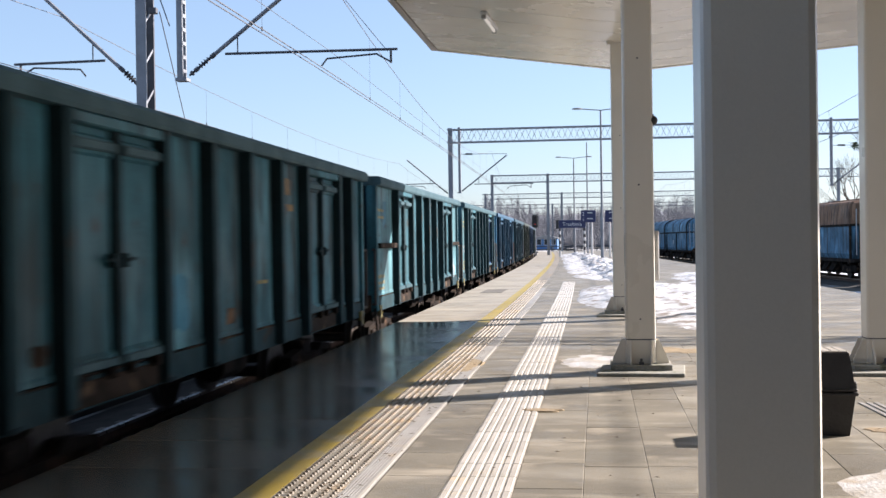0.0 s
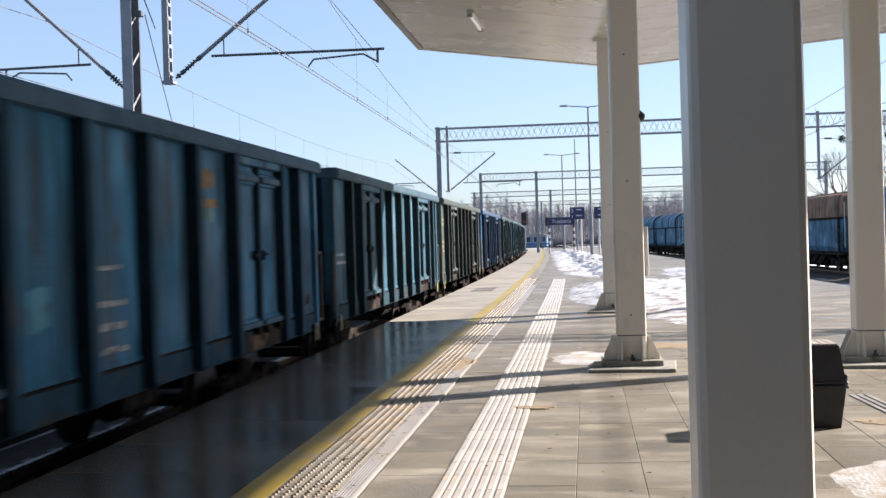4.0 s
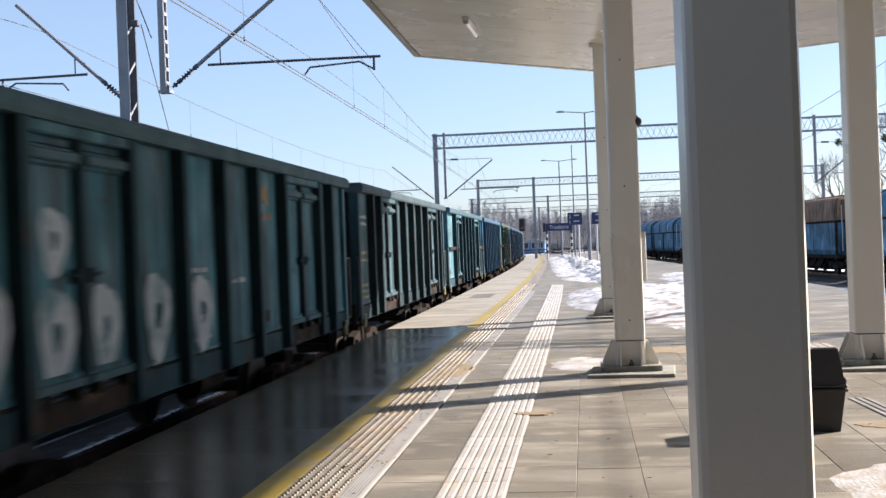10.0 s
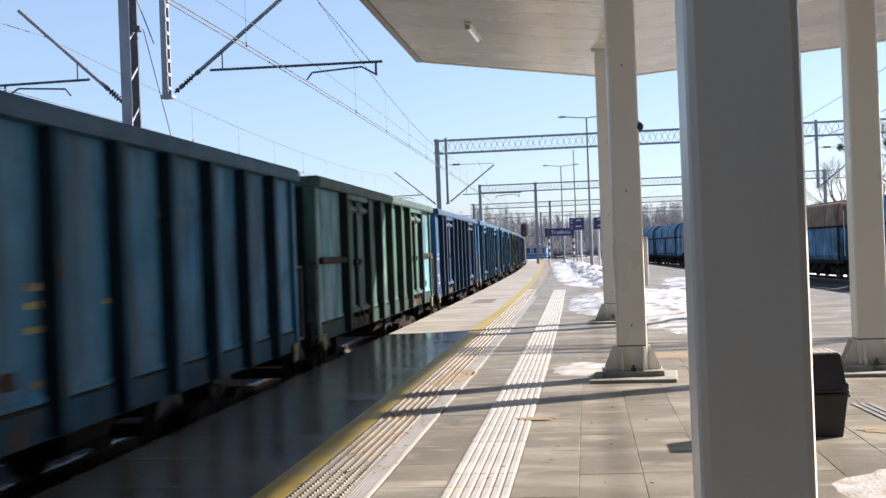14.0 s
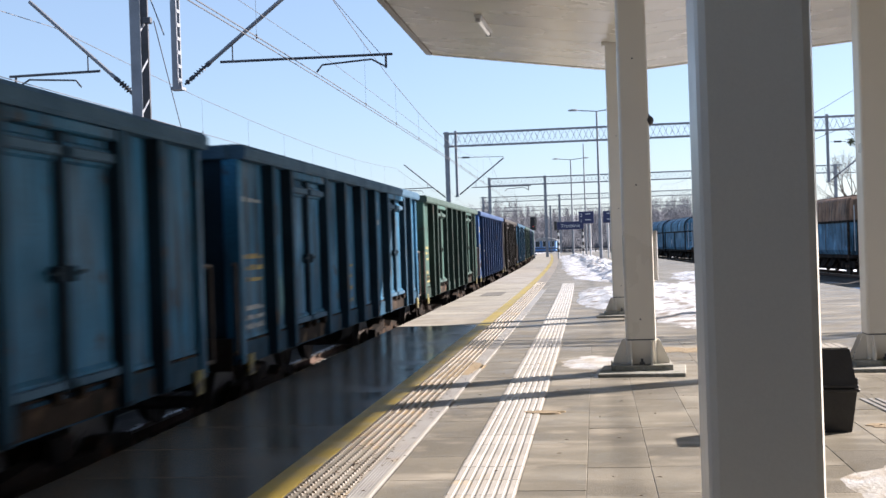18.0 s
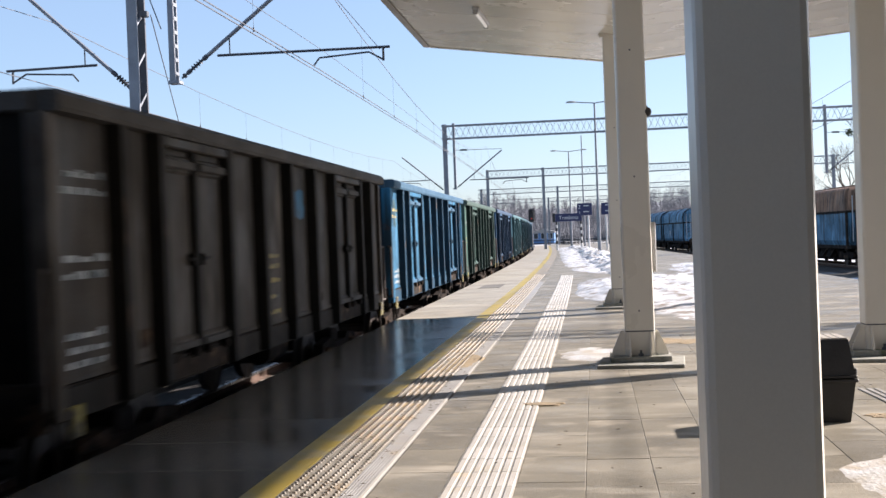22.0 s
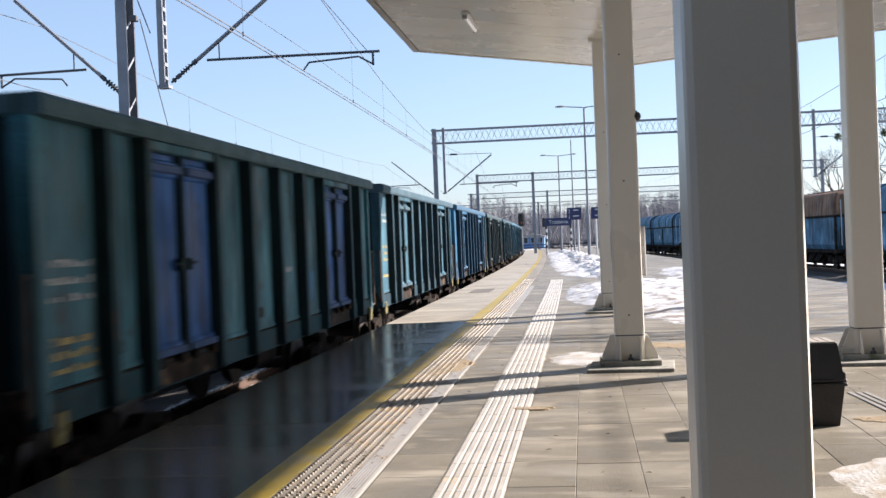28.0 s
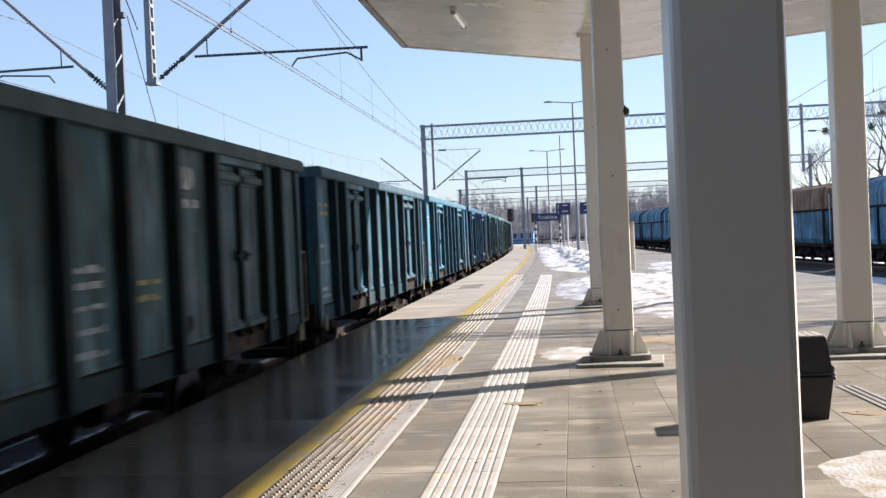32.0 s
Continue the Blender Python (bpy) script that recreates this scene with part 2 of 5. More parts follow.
PAINTS = {
    "teal": paint("teal_wagon_paint", (0.031, 0.150, 0.196), (0.042, 0.162, 0.205)),
    "light_teal": paint("light_teal_wagon_paint", (0.120, 0.305, 0.355), (0.085, 0.245, 0.290)),
    "slate": paint("slate_teal_wagon_paint", (0.033, 0.100, 0.124), (0.042, 0.108, 0.130)),
    "blue": paint("blue_wagon_paint", (0.014, 0.145, 0.280), (0.028, 0.170, 0.300)),
    "navy": paint("navy_wagon_paint", (0.014, 0.090, 0.205), (0.025, 0.105, 0.215)),
    "royal": paint("royal_blue_wagon_paint", (0.009, 0.092, 0.300), (0.020, 0.110, 0.310)),
    "cyan": paint("cyan_blue_wagon_paint", (0.056, 0.245, 0.364), (0.075, 0.272, 0.380)),
    "olive": paint("grey_green_wagon_paint", (0.056, 0.094, 0.080), (0.062, 0.100, 0.085)),
    "green": paint("green_wagon_paint", (0.042, 0.118, 0.096), (0.052, 0.128, 0.105)),
    "petrol": paint("petrol_wagon_paint", (0.030, 0.130, 0.190), (0.043, 0.145, 0.205)),
    "brown": paint("rusty_brown_wagon_paint", (0.056, 0.046, 0.036), (0.070, 0.055, 0.042)),
}
# darker copies that put the shade of ribs, posts and ends into the paint
SHADED = {k: surface(k + "_sooted_paint", tuple(0.26 * v + 0.005 for v in a), tuple(0.14 * v + 0.004 for v in a), 1.6, 0.8, gloss=0.15, bump=0.1, grain=40) for k, a in ((k, m.node_tree.nodes["Mix"].inputs[6].default_value[:3]) for k, m in PAINTS.items())}
# darker copies for rib faces, and for sills with shade put into the colour
DARKENED = {k: surface(k + "_dulled_paint", tuple(0.34 * v + 0.005 for v in a), tuple(0.62 * v + 0.006 for v in a), 1.8, 0.75, gloss=0.18, bump=0.1, grain=40, spots=(RUST, 3.0, 0.58, 0.70)) for k, a in ((k, m.node_tree.nodes["Mix"].inputs[6].default_value[:3]) for k, m in PAINTS.items())}
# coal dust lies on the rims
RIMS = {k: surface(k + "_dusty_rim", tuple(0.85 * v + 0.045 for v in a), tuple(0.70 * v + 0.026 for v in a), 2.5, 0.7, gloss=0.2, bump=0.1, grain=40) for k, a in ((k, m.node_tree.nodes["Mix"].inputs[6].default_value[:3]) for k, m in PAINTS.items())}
WORDS = {"teal": "teal", "light_teal": "light teal", "slate": "dark slate-teal", "blue": "blue", "navy": "navy blue", "royal": "royal blue", "cyan": "bright cyan-blue", "olive": "grey-green", "green": "green", "brown": "rusty brown", "petrol": "petrol blue"}


# ---------------------------------------------------------------- mesh code
class Shape:
    """Collects vertices and faces of one part."""

    def __init__(self):
        self.v, self.f = [], []

    def add(self, verts, faces):
        k = len(self.v)
        self.v += [tuple(p) for p in verts]
        self.f += [tuple(i + k for i in q) for q in faces]
        return self

    def box(self, x0, x1, y0, y1, z0, z1):
        return self.add([(x, y, z) for z in (z0, z1) for y in (y0, y1) for x in (x0, x1)],
                        [(0, 2, 3, 1), (4, 5, 7, 6), (0, 1, 5, 4), (2, 6, 7, 3), (0, 4, 6, 2), (1, 3, 7, 5)])

    def cbox(self, x0, x1, y0, y1, z0, z1, c=0.01):
        """A box with chamfered edges all round."""
        bm = bmesh.new()
        bmesh.ops.create_cube(bm, size=1.0)
        for v in bm.verts:
            v.co = Vector(((x0 + x1) / 2 + v.co.x * (x1 - x0), (y0 + y1) / 2 + v.co.y * (y1 - y0), (z0 + z1) / 2 + v.co.z * (z1 - z0)))
        bmesh.ops.bevel(bm, geom=bm.edges[:], offset=c, segments=1, affect="EDGES")
        bm.verts.index_update()
        self.add([v.co for v in bm.verts], [[v.index for v in f.verts] for f in bm.faces])
        bm.free()
        return self

    def prism(self, pts, a, b, axis="y"):
        """A closed outline pts (two coordinates) pushed from a to b along an axis."""
        def put(p, t):
            return {"y": (p[0], t, p[1]), "x": (t, p[0], p[1]), "z": (p[0], p[1], t)}[axis]
        n = len(pts)
        return self.add([put(p, a) for p in pts] + [put(p, b) for p in pts],
                        [tuple(range(n))[::-1], tuple(range(n, 2 * n))] + [(i, (i + 1) % n, n + (i + 1) % n, n + i) for i in range(n)])

    def tube(self, p, q, r, n=8, r2=None):
        p, q = Vector(p), Vector(q)
        d = (q - p).normalized()
        u = d.orthogonal().normalized()
        w = d.cross(u)
        r2 = r if r2 is None else r2
        ring = [(math.cos(2 * math.pi * i / n), math.sin(2 * math.pi * i / n)) for i in range(n)]
        return self.add([p + r * (c * u + s * w) for c, s in ring] + [q + r2 * (c * u + s * w) for c, s in ring],
                        [tuple(range(n))[::-1], tuple(range(n, 2 * n))] + [(i, (i + 1) % n, n + (i + 1) % n, n + i) for i in range(n)])

    def sweep(self, pts, r, n=5):
        for a, b in zip(pts, pts[1:]):
            self.tube(a, b, r, n)
        return self

    def ribbon(self, rows):
        """A sheet from rows of points, all of one length."""
        n = len(rows[0])
        return self.add([p for row in rows for p in row], [(i * n + j, i * n + j + 1, (i + 1) * n + j + 1, (i + 1) * n + j) for i in range(len(rows) - 1) for j in range(n - 1)])

    def loft(self, rings):
        """A closed skin through rings of points, capped at both ends."""
        n = len(rings[0])
        k = len(rings)
        return self.add([p for r in rings for p in r], [(i * n + j, i * n + (j + 1) % n, (i + 1) * n + (j + 1) % n, (i + 1) * n + j) for i in range(k - 1) for j in range(n)]
                        + [tuple(range(n))[::-1], tuple(range((k - 1) * n, k * n))])

    def mesh(self, name, material, smooth=False):
        me = bpy.data.meshes.new(name)
        me.from_pydata(self.v, [], self.f)
        me.materials.append(material)
        bm = bmesh.new()
        bm.from_mesh(me)
        bmesh.ops.recalc_face_normals(bm, faces=bm.faces)
        bm.to_mesh(me)
        bm.free()
        if smooth:
            me.polygons.foreach_set("use_smooth", [True] * len(me.polygons))
            if smooth != "all":
                me.set_sharp_from_angle(angle=radians(40))
        return me


def part(name, shape, material, parent, label="", smooth=False):
    ob = new(name, shape.mesh(name, material, smooth))
    ob.parent = parent
    if label:
        ob["label"] = label
    return ob


def thing(name, label, category, m=None, group="", kind=""):
    ob = new(name)
    if m is not None:
        ob.matrix_basis = m
    return tagged(ob, label, category, group, kind)


def solo(name, shape, material, label, category, kind="", smooth=False, group=""):
    return tagged(new(name, shape.mesh(name, material, smooth)), label, category, group, kind)


def again(ob, x, y, z, parent=None, turn=0.0):
    """Another object on the same mesh."""
    o = new(ob.name.split(".")[0], ob.data)
    o.matrix_basis = pose(x, y, z, 0, 0, turn)
    o.parent = parent if parent is not None else ob.parent
    return o


# ---------------------------------------------------------------- ground, tracks and platform
def build_ground():
    s = Shape()
    ys = [-3000, -300, -60, 0, 60, 150, 300, 800, 3000]
    xs = [-3000, -300, -80, -20, 0, 20, 80, 300, 3000]
    s.ribbon([[(x, y, ZG) for x in xs] for y in ys])
    solo("ground", s, GROUND, "brown winter ground with patches of snow", "ground", "structure")


def track_line(kind, s):
    """The axes of the tracks: the main one, its neighbours and the one past the island platform."""
    if kind == "yard":
        return Vector((13.0 - 0.083 * (s - 66.0), s, 0)), math.atan(0.083)
    if kind == "siding":
        y = s
        slope = -0.020 - 0.00032 * max(y, 0)
        if y > 150:
            return Vector((1.85 - 0.068 * (y - 150), y, 0)), 0.068
        return Vector((right_edge(y) + 1.70, y, 0)), -math.atan(slope if y > 0 else 0)
    return along(s, {"main": 0.0, "second": -5.5, "third": -10.0, "far": 24.0}[kind])


def build_track(kind, s_from, s_to, step=6.0, sleepers=True):
    line = []
    s = s_from
    while s <= s_to:
        line.append(track_line(kind, s))
        s += step
    t = thing("track", "railway track on dark ballast with worn steel rails", "track", kind="structure")
    bed = [[p + Vector((math.cos(a) * o, math.sin(a) * o, z)) for o, z in ((-2.1, ZG + 0.005), (-1.5, ZR - 0.17), (1.5, ZR - 0.17), (2.1, ZG + 0.005))] for p, a in line]
    part("ballast", Shape().ribbon(bed), BALLAST, t)
    for side in (-0.7175, 0.7175):
        head = [(-0.036, 0.0), (0.036, 0.0), (0.036, -0.04), (-0.036, -0.04)]
        foot = [(-0.010, -0.04), (0.010, -0.04), (0.010, -0.13), (0.07, -0.155), (-0.07, -0.155), (-0.010, -0.13)]
        for nm, prof, mt in (("rail_head", head, RAIL), ("rail_foot", foot, RAILWEB)):
            part(nm, Shape().loft([[p + Vector((math.cos(a) * (side + o), math.sin(a) * (side + o), ZR + z)) for o, z in prof] for p, a in line]), mt, t)
    if sleepers:
        sh = Shape()
        s = s_from
        while s < min(s_to, 140):
            p, a = track_line(kind, s)
            c, n = math.cos(a), math.sin(a)
            k = Shape().prism([(-0.13, ZR - 0.25), (0.13, ZR - 0.25), (0.10, ZR - 0.155), (-0.10, ZR - 0.155)], -1.25, 1.25, "x")
            sh.add([(p.x + c * v[0] - n * v[1], p.y + n * v[0] + c * v[1], v[2]) for v in k.v], k.f)
            s += 0.6
        tagged(part("sleepers", sh, SLEEPER, t), kind="stuff")


X_YELLOW, X_TACT, X_MARGIN, X_MARGIN_END, X_GUIDE, X_GUIDE_END = 3.062, 3.256, 3.595, 3.735, 4.132, 4.51
Y_BACK, Y_END = -40.0, 142.0


def strip(off0, off1, y0, y1, z0, z1, step=2.0, right=None):
    """A slab that follows the platform edge between two distances from the track axis."""
    rings = []
    s = y0
    while True:
        a, b = along(s, off0)[0], along(s, off1)[0]
        if right is not None:
            b = Vector((right(s), a.y, 0))
        rings.append([(a.x, a.y, z0), (b.x, b.y, z0), (b.x, b.y, z1), (a.x, a.y, z1)])
        if s >= y1:
            return Shape().loft(rings)
        s = min(s + step, y1)


def build_platform():
    p = thing("platform", "island platform of grey concrete slabs with painted and tactile strips", "platform", kind="structure")
    part("platform_body", strip(EDGE + 0.12, 0, Y_BACK, Y_END, ZG - 0.3, -0.05, 4.0, lambda y: right_edge(y) - 0.1), KERB, p)
    part("paving", strip(X_MARGIN_END + 0.005, 0, 16.0, Y_END, -0.05, -0.004, 4.0, lambda y: right_edge(y)), CONCRETE, p)
    part("paving", strip(X_MARGIN_END + 0.005, 0, Y_BACK, 4.0, -0.05, -0.004, 4.0, lambda y: right_edge(y)), CONCRETE, p)
    part("edge_paving", strip(EDGE, X_YELLOW - 0.005, 42.0, Y_END, -0.16, 0.0), EDGE_CONCRETE, p)
    part("edge_paving", strip(EDGE, X_YELLOW - 0.005, Y_BACK, 3.0, -0.16, 0.0), WET_SHADED_CONCRETE, p)
    part("yellow_line", strip(X_YELLOW, X_TACT - 0.003, Y_BACK, Y_END - 12, -0.05, 0.002), YELLOW, p, "worn yellow warning line")
    part("tactile_strip", strip(X_TACT, X_MARGIN, Y_BACK, Y_END - 12, -0.05, 0.001), TACTILE, p, "pale tactile strip with rows of studs")
    part("tactile_margin", strip(X_MARGIN + 0.003, X_MARGIN_END, Y_BACK, 34.0, -0.05, 0.0), MARGIN, p)
    part("paving", strip(X_MARGIN + 0.003, X_MARGIN_END, 34.01, Y_END - 12, -0.05, 0.0), CONCRETE, p)
    part("margin_edge", strip(X_MARGIN_END - 0.022, X_MARGIN_END - 0.002, 3.0, 22.0, -0.01, 0.0045), GUIDE, p, "worn white edge line")
    part("paving", strip(X_YELLOW, X_MARGIN_END, Y_END - 11.99, Y_END, -0.05, 0.0), CONCRETE, p)
    # ramp and end wall
    part("end_ramp", strip(EDGE, 0, Y_END, Y_END + 1.5, ZG, -0.02, 1.0, lambda y: right_edge(y)), KERB, p)
    # fine ridges of the margin
    rd = Shape()
    for k in range(6):
        o = X_MARGIN + 0.016 + k * 0.018
        rd.add(*(lambda q: (q.v, q.f))(strip(o, o + 0.009, 4.0, 24.0, -0.002, 0.003)))
    tagged(part("margin_ridges", rd, MARGIN, p), kind="stuff")
    # studs of the tactile strip
    sh = Shape()
    n = 6
    s = 4.0
    while s < 40:
        for k in range(n):
            q = along(s, X_TACT + 0.028 + k * (X_MARGIN - X_TACT - 0.05) / (n - 1))[0]
            r, h = 0.0145, 0.012
            sh.add([(q.x + cx * rr, q.y + cy * rr, z) for rr, z in ((r, 0.0), (r * 0.65, h)) for cx, cy in ((1, 0), (0.5, 0.87), (-0.5, 0.87), (-1, 0), (-0.5, -0.87), (0.5, -0.87))],
                   [(6, 7, 8, 9, 10, 11)] + [(i, (i + 1) % 6, 6 + (i + 1) % 6, 6 + i) for i in range(6)])
        s += 0.066 if s < 22 else 0.1
    tagged(part("studs", sh, TACTILE, p), kind="stuff")
    return p


def build_platform_pieces(p):
    """The slabs that the camera stands nearest, one by one, with open joints."""
    rnd = random.Random(4)
    first = None
    for k in range(40):
        s = 3.0 + k
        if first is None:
            first = part("edge_slab", Shape().cbox(0.004, X_YELLOW - EDGE - 0.002, 0.003, 0.997, -0.16, 0.0, 0.0025), WET_SHADED_CONCRETE, p)
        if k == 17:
            # the canopy's shadow ends here, so the paler dry copy takes over
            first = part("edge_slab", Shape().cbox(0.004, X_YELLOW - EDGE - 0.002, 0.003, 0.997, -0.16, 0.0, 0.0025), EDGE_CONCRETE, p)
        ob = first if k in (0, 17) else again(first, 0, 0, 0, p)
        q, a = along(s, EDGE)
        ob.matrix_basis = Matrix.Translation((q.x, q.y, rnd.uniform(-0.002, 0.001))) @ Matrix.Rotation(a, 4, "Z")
    # guide tiles with seven ridges
    w = X_GUIDE_END - X_GUIDE
    g = Shape().box(0, w, 0.003, 0.397, -0.05, 0.001)
    for i in range(7):
        c = w * (i + 0.5) / 7
        g.prism([(c - 0.020, 0.001), (c - 0.016, 0.006), (c + 0.016, 0.006), (c + 0.020, 0.001)], 0.0035, 0.3965)
    tile = part("guide_tile", g, GUIDE, p)
    for k in range(84):
        s = 4.8 + 0.4 * k
        ob = tile if k == 0 else again(tile, 0, 0, 0, p)
        q, a = along(s, X_GUIDE)
        ob.matrix_basis = Matrix.Translation((q.x, q.y, rnd.uniform(-0.001, 0.001))) @ Matrix.Rotation(a, 4, "Z")
    # paving slabs, in rows across
    meshes = {}
    rest = Shape()
    x_in = XT + X_MARGIN_END + 0.008
    cols = [(x_in, XT + X_GUIDE - 0.001)] + [(XT + X_GUIDE_END + 0.001 + 0.37 * i, XT + X_GUIDE_END + 0.001 + 0.37 * (i + 1)) for i in range(20)]
    for ci, (xa, xb) in enumerate(cols):
        xb = min(xb, 6.7)
        y = 4.0 - rnd.uniform(0, 0.6)
        while y < 16.0:
            ln = 0.75
            y0, y1 = max(y, 4.0), min(y + ln, 16.0)
            if y1 - y0 > 0.02:
                near = ci < 8 and y1 > 4.6
                dz = rnd.uniform(-0.003, -0.001)
                if near and y1 - y0 > ln - 0.01:
                    key = round(xb - xa, 3)
                    if key not in meshes:
                        meshes[key] = Shape().cbox(0.0015, xb - xa - 0.0015, 0.0015, ln - 0.0015, -0.05, 0.0, 0.002).mesh("paving_slab", CONCRETE)
                    ob = new("paving_slab", meshes[key])
                    ob.parent = p
                    ob.matrix_basis = pose(xa, y, dz)
                else:
                    rest.box(xa + 0.0015, xb - 0.0015, y0 + 0.0015, y1 - 0.0015, -0.05, dz)
            y += ln
    part("bedding", strip(X_MARGIN_END + 0.01, 0, 4.0, 16.0, -0.049, -0.0055, 2.0, lambda y: right_edge(y) - 0.05), EDGE_CONCRETE, p)
    tagged(part("outer_paving_slabs", rest, CONCRETE, p), kind="stuff")


def build_snow():
    rnd = random.Random(9)

    def heap(name, cx, cy, wx, wy, h, label, mat, nx=26, ny=60, seed=0.0, lump=1.0, base=0.0):
        """A heap with an uneven outline; its rim runs out under the platform top."""
        rows = []
        for j in range(ny + 1):
            v = -1 + 2 * j / ny
            row = []
            for i in range(nx + 1):
                u = -1 + 2 * i / nx
                x, y = cx(v) + u * wx, cy + v * wy
                edge = max(0.0, 1 - (abs(u) ** 2.2 + abs(v) ** 4))
                n1 = noise.noise((x * 0.9 + seed, y * 0.45, seed))
                n2 = noise.noise((x * 2.6 + seed, y * 1.7, 3.0))
                n3 = noise.noise((x * 6 + seed, y * 5, 7.0))
                n4 = noise.noise((x * 14 + seed, y * 9, 2.0))
                z = h * edge ** 0.6 * (0.62 + 0.6 * n1 * lump + 0.5 * n2 * lump + 0.24 * n3 + 0.07 * n4) - 0.035 * (1 - edge) - 0.012 + (edge - 0.25) * 0.012
                row.append((x, y, z + base))
            rows.append(row)
        solo(name, Shape().ribbon(rows), mat, label, "snow", smooth="all")

    mid = lambda y: (lambda v: 2.05 - 0.022 * (y + 44 * v) - 0.00010 * (y + 44 * v) ** 2)
    heap("snow_bank", mid(77), 77, 1.0, 44, 0.27, "long dirty bank of cleared snow along the platform", SNOW, 44, 420, 2.0)
    heap("snow_patch", lambda v: 0.15 - 0.95 * (v + 1) - 0.25 * (v + 1) ** 2, 76, 1.25, 40, 0.085, "trodden snow spread beside the bank", SNOW, 40, 160, 71.0, 1.6)
    heap("snow_patch", lambda v: 1.35, 29.0, 1.9, 6.5, 0.22, "thin trodden snow spread over the slabs", SNOW, 40, 70, 11.0, 0.5)
    heap("snow_patch", lambda v: -0.05 - 0.1 * v, 13.45, 0.72, 0.95, 0.045, "flat thawing patch of dirty snow by the column", ICE, 30, 30, 21.0)
    heap("snow_patch", lambda v: 1.80, 6.45, 0.85, 0.95, 0.03, "flat thawing patch of old snow on the slabs", ICE, 30, 30, 31.0)
    heap("snow_patch", lambda v: 3.6, 36.0, 1.3, 12, 0.12, "thin snow remaining on the paving slabs", SNOW, 30, 70, 41.0, 1.4)
    heap("snow_patch", lambda v: right_edge(48 + 26 * v) + 1.9, 48, 1.3, 26, 0.12, "old crusted snow lying over the siding track", SNOW, 30, 160, 61.0, 1.5, ZR - 0.10)
    heap("snow_patch", lambda v: 2.1, 20.5, 1.3, 3.0, 0.11, "thin snow remaining on the paving slabs", SNOW, 30, 40, 51.0, 1.0)


# ---------------------------------------------------------------- canopy
CAN_L, CAN_M, CAN_R, CAN_END, CAN_BACK = -3.315, 0.75, 7.28, 24.8, -43.0


def soffit_z(x):
    return 4.70 + (CAN_M - x) * 0.1390 if x < CAN_M else 4.70 + (x - CAN_M) * 0.085


def build_canopy():
    c = thing("platform_canopy", "cream sheet-metal platform canopy with a shallow folded soffit", "canopy")
    zl, zm, zr = soffit_z(CAN_L), soffit_z(CAN_M), soffit_z(CAN_R)
    part("roof", Shape().prism([(CAN_L + 0.02, zl + 0.05), (CAN_M, zm + 0.05), (CAN_R - 0.02, zr + 0.05), (CAN_R - 0.02, zr + 0.30), (CAN_M, zm + 0.42), (CAN_L + 0.02, zl + 0.30)], CAN_BACK, CAN_END - 0.02), SOFFIT, c)
    # soffit sheets laid across, with open joints between them
    for a, b in ((CAN_L + 0.14, CAN_M), (CAN_M, CAN_R - 0.14)):
        y1 = CAN_END - 0.14
        while y1 > CAN_BACK:
            y0 = max(y1 - 1.035, CAN_BACK)
            part("soffit_sheet", Shape().prism([(a + 0.003, soffit_z(a) + 0.012), (b - 0.003, soffit_z(b) + 0.012), (b - 0.003, soffit_z(b) + 0.05), (a + 0.003, soffit_z(a) + 0.05)], y0 + 0.007, y1 - 0.007), SOFFIT, c)
            y1 = y0
    part("fascia", Shape().prism([(CAN_L, zl - 0.006), (CAN_L + 0.12, zl - 0.022), (CAN_L + 0.12, zl + 0.30), (CAN_L, zl + 0.32)], CAN_BACK, CAN_END), TRIM, c)
    part("fascia", Shape().prism([(CAN_R - 0.13, zr - 0.012), (CAN_R, zr), (CAN_R, zr + 0.32), (CAN_R - 0.13, zr + 0.30)], CAN_BACK, CAN_END), SOFFIT, c)
    for x0, x1 in ((CAN_L + 0.132, CAN_M), (CAN_M, CAN_R - 0.132)):
        part("end_fascia", Shape().prism([(x0, soffit_z(x0) - 0.004), (x1, soffit_z(x1) - 0.004), (x1, soffit_z(x1) + 0.33), (x0, soffit_z(x0) + 0.33)], CAN_END - 0.13, CAN_END), SOFFIT, c)
    return c


def build_light(x, y):
    z = soffit_z(x) + 0.012
    t = thing("canopy_light", "white batten light with a bare tube under the canopy", "light", pose(x, y, z, 0, math.degrees(math.atan(0.139 if x < CAN_M else -0.085)), -2), "canopy lights")
    part("housing", Shape().cbox(-0.06, 0.06, -0.75, 0.75, -0.06, 0.0, 0.012), WHITE, t)
    part("tube", Shape().tube((0, -0.68, -0.085), (0, 0.68, -0.085), 0.028, 10), TUBE, t, "pale tube", True)
    for e in (-0.72, 0.72):
        part("lamp_holder", Shape().cbox(-0.04, 0.04, e - 0.03, e + 0.03, -0.12, -0.06, 0.008), PLATE, t)
    return t


def rounded(w, r, n=4):
    """The outline of a square tube with round corners."""
    pts = []
    h = w / 2 - r
    for k, (cx, cy) in enumerate(((h, h), (-h, h), (-h, -h), (h, -h))):
        for i in range(n + 1):
            a = math.pi / 2 * (k + i / n)
            pts.append((cx + r * math.cos(a), cy + r * math.sin(a)))
    return pts


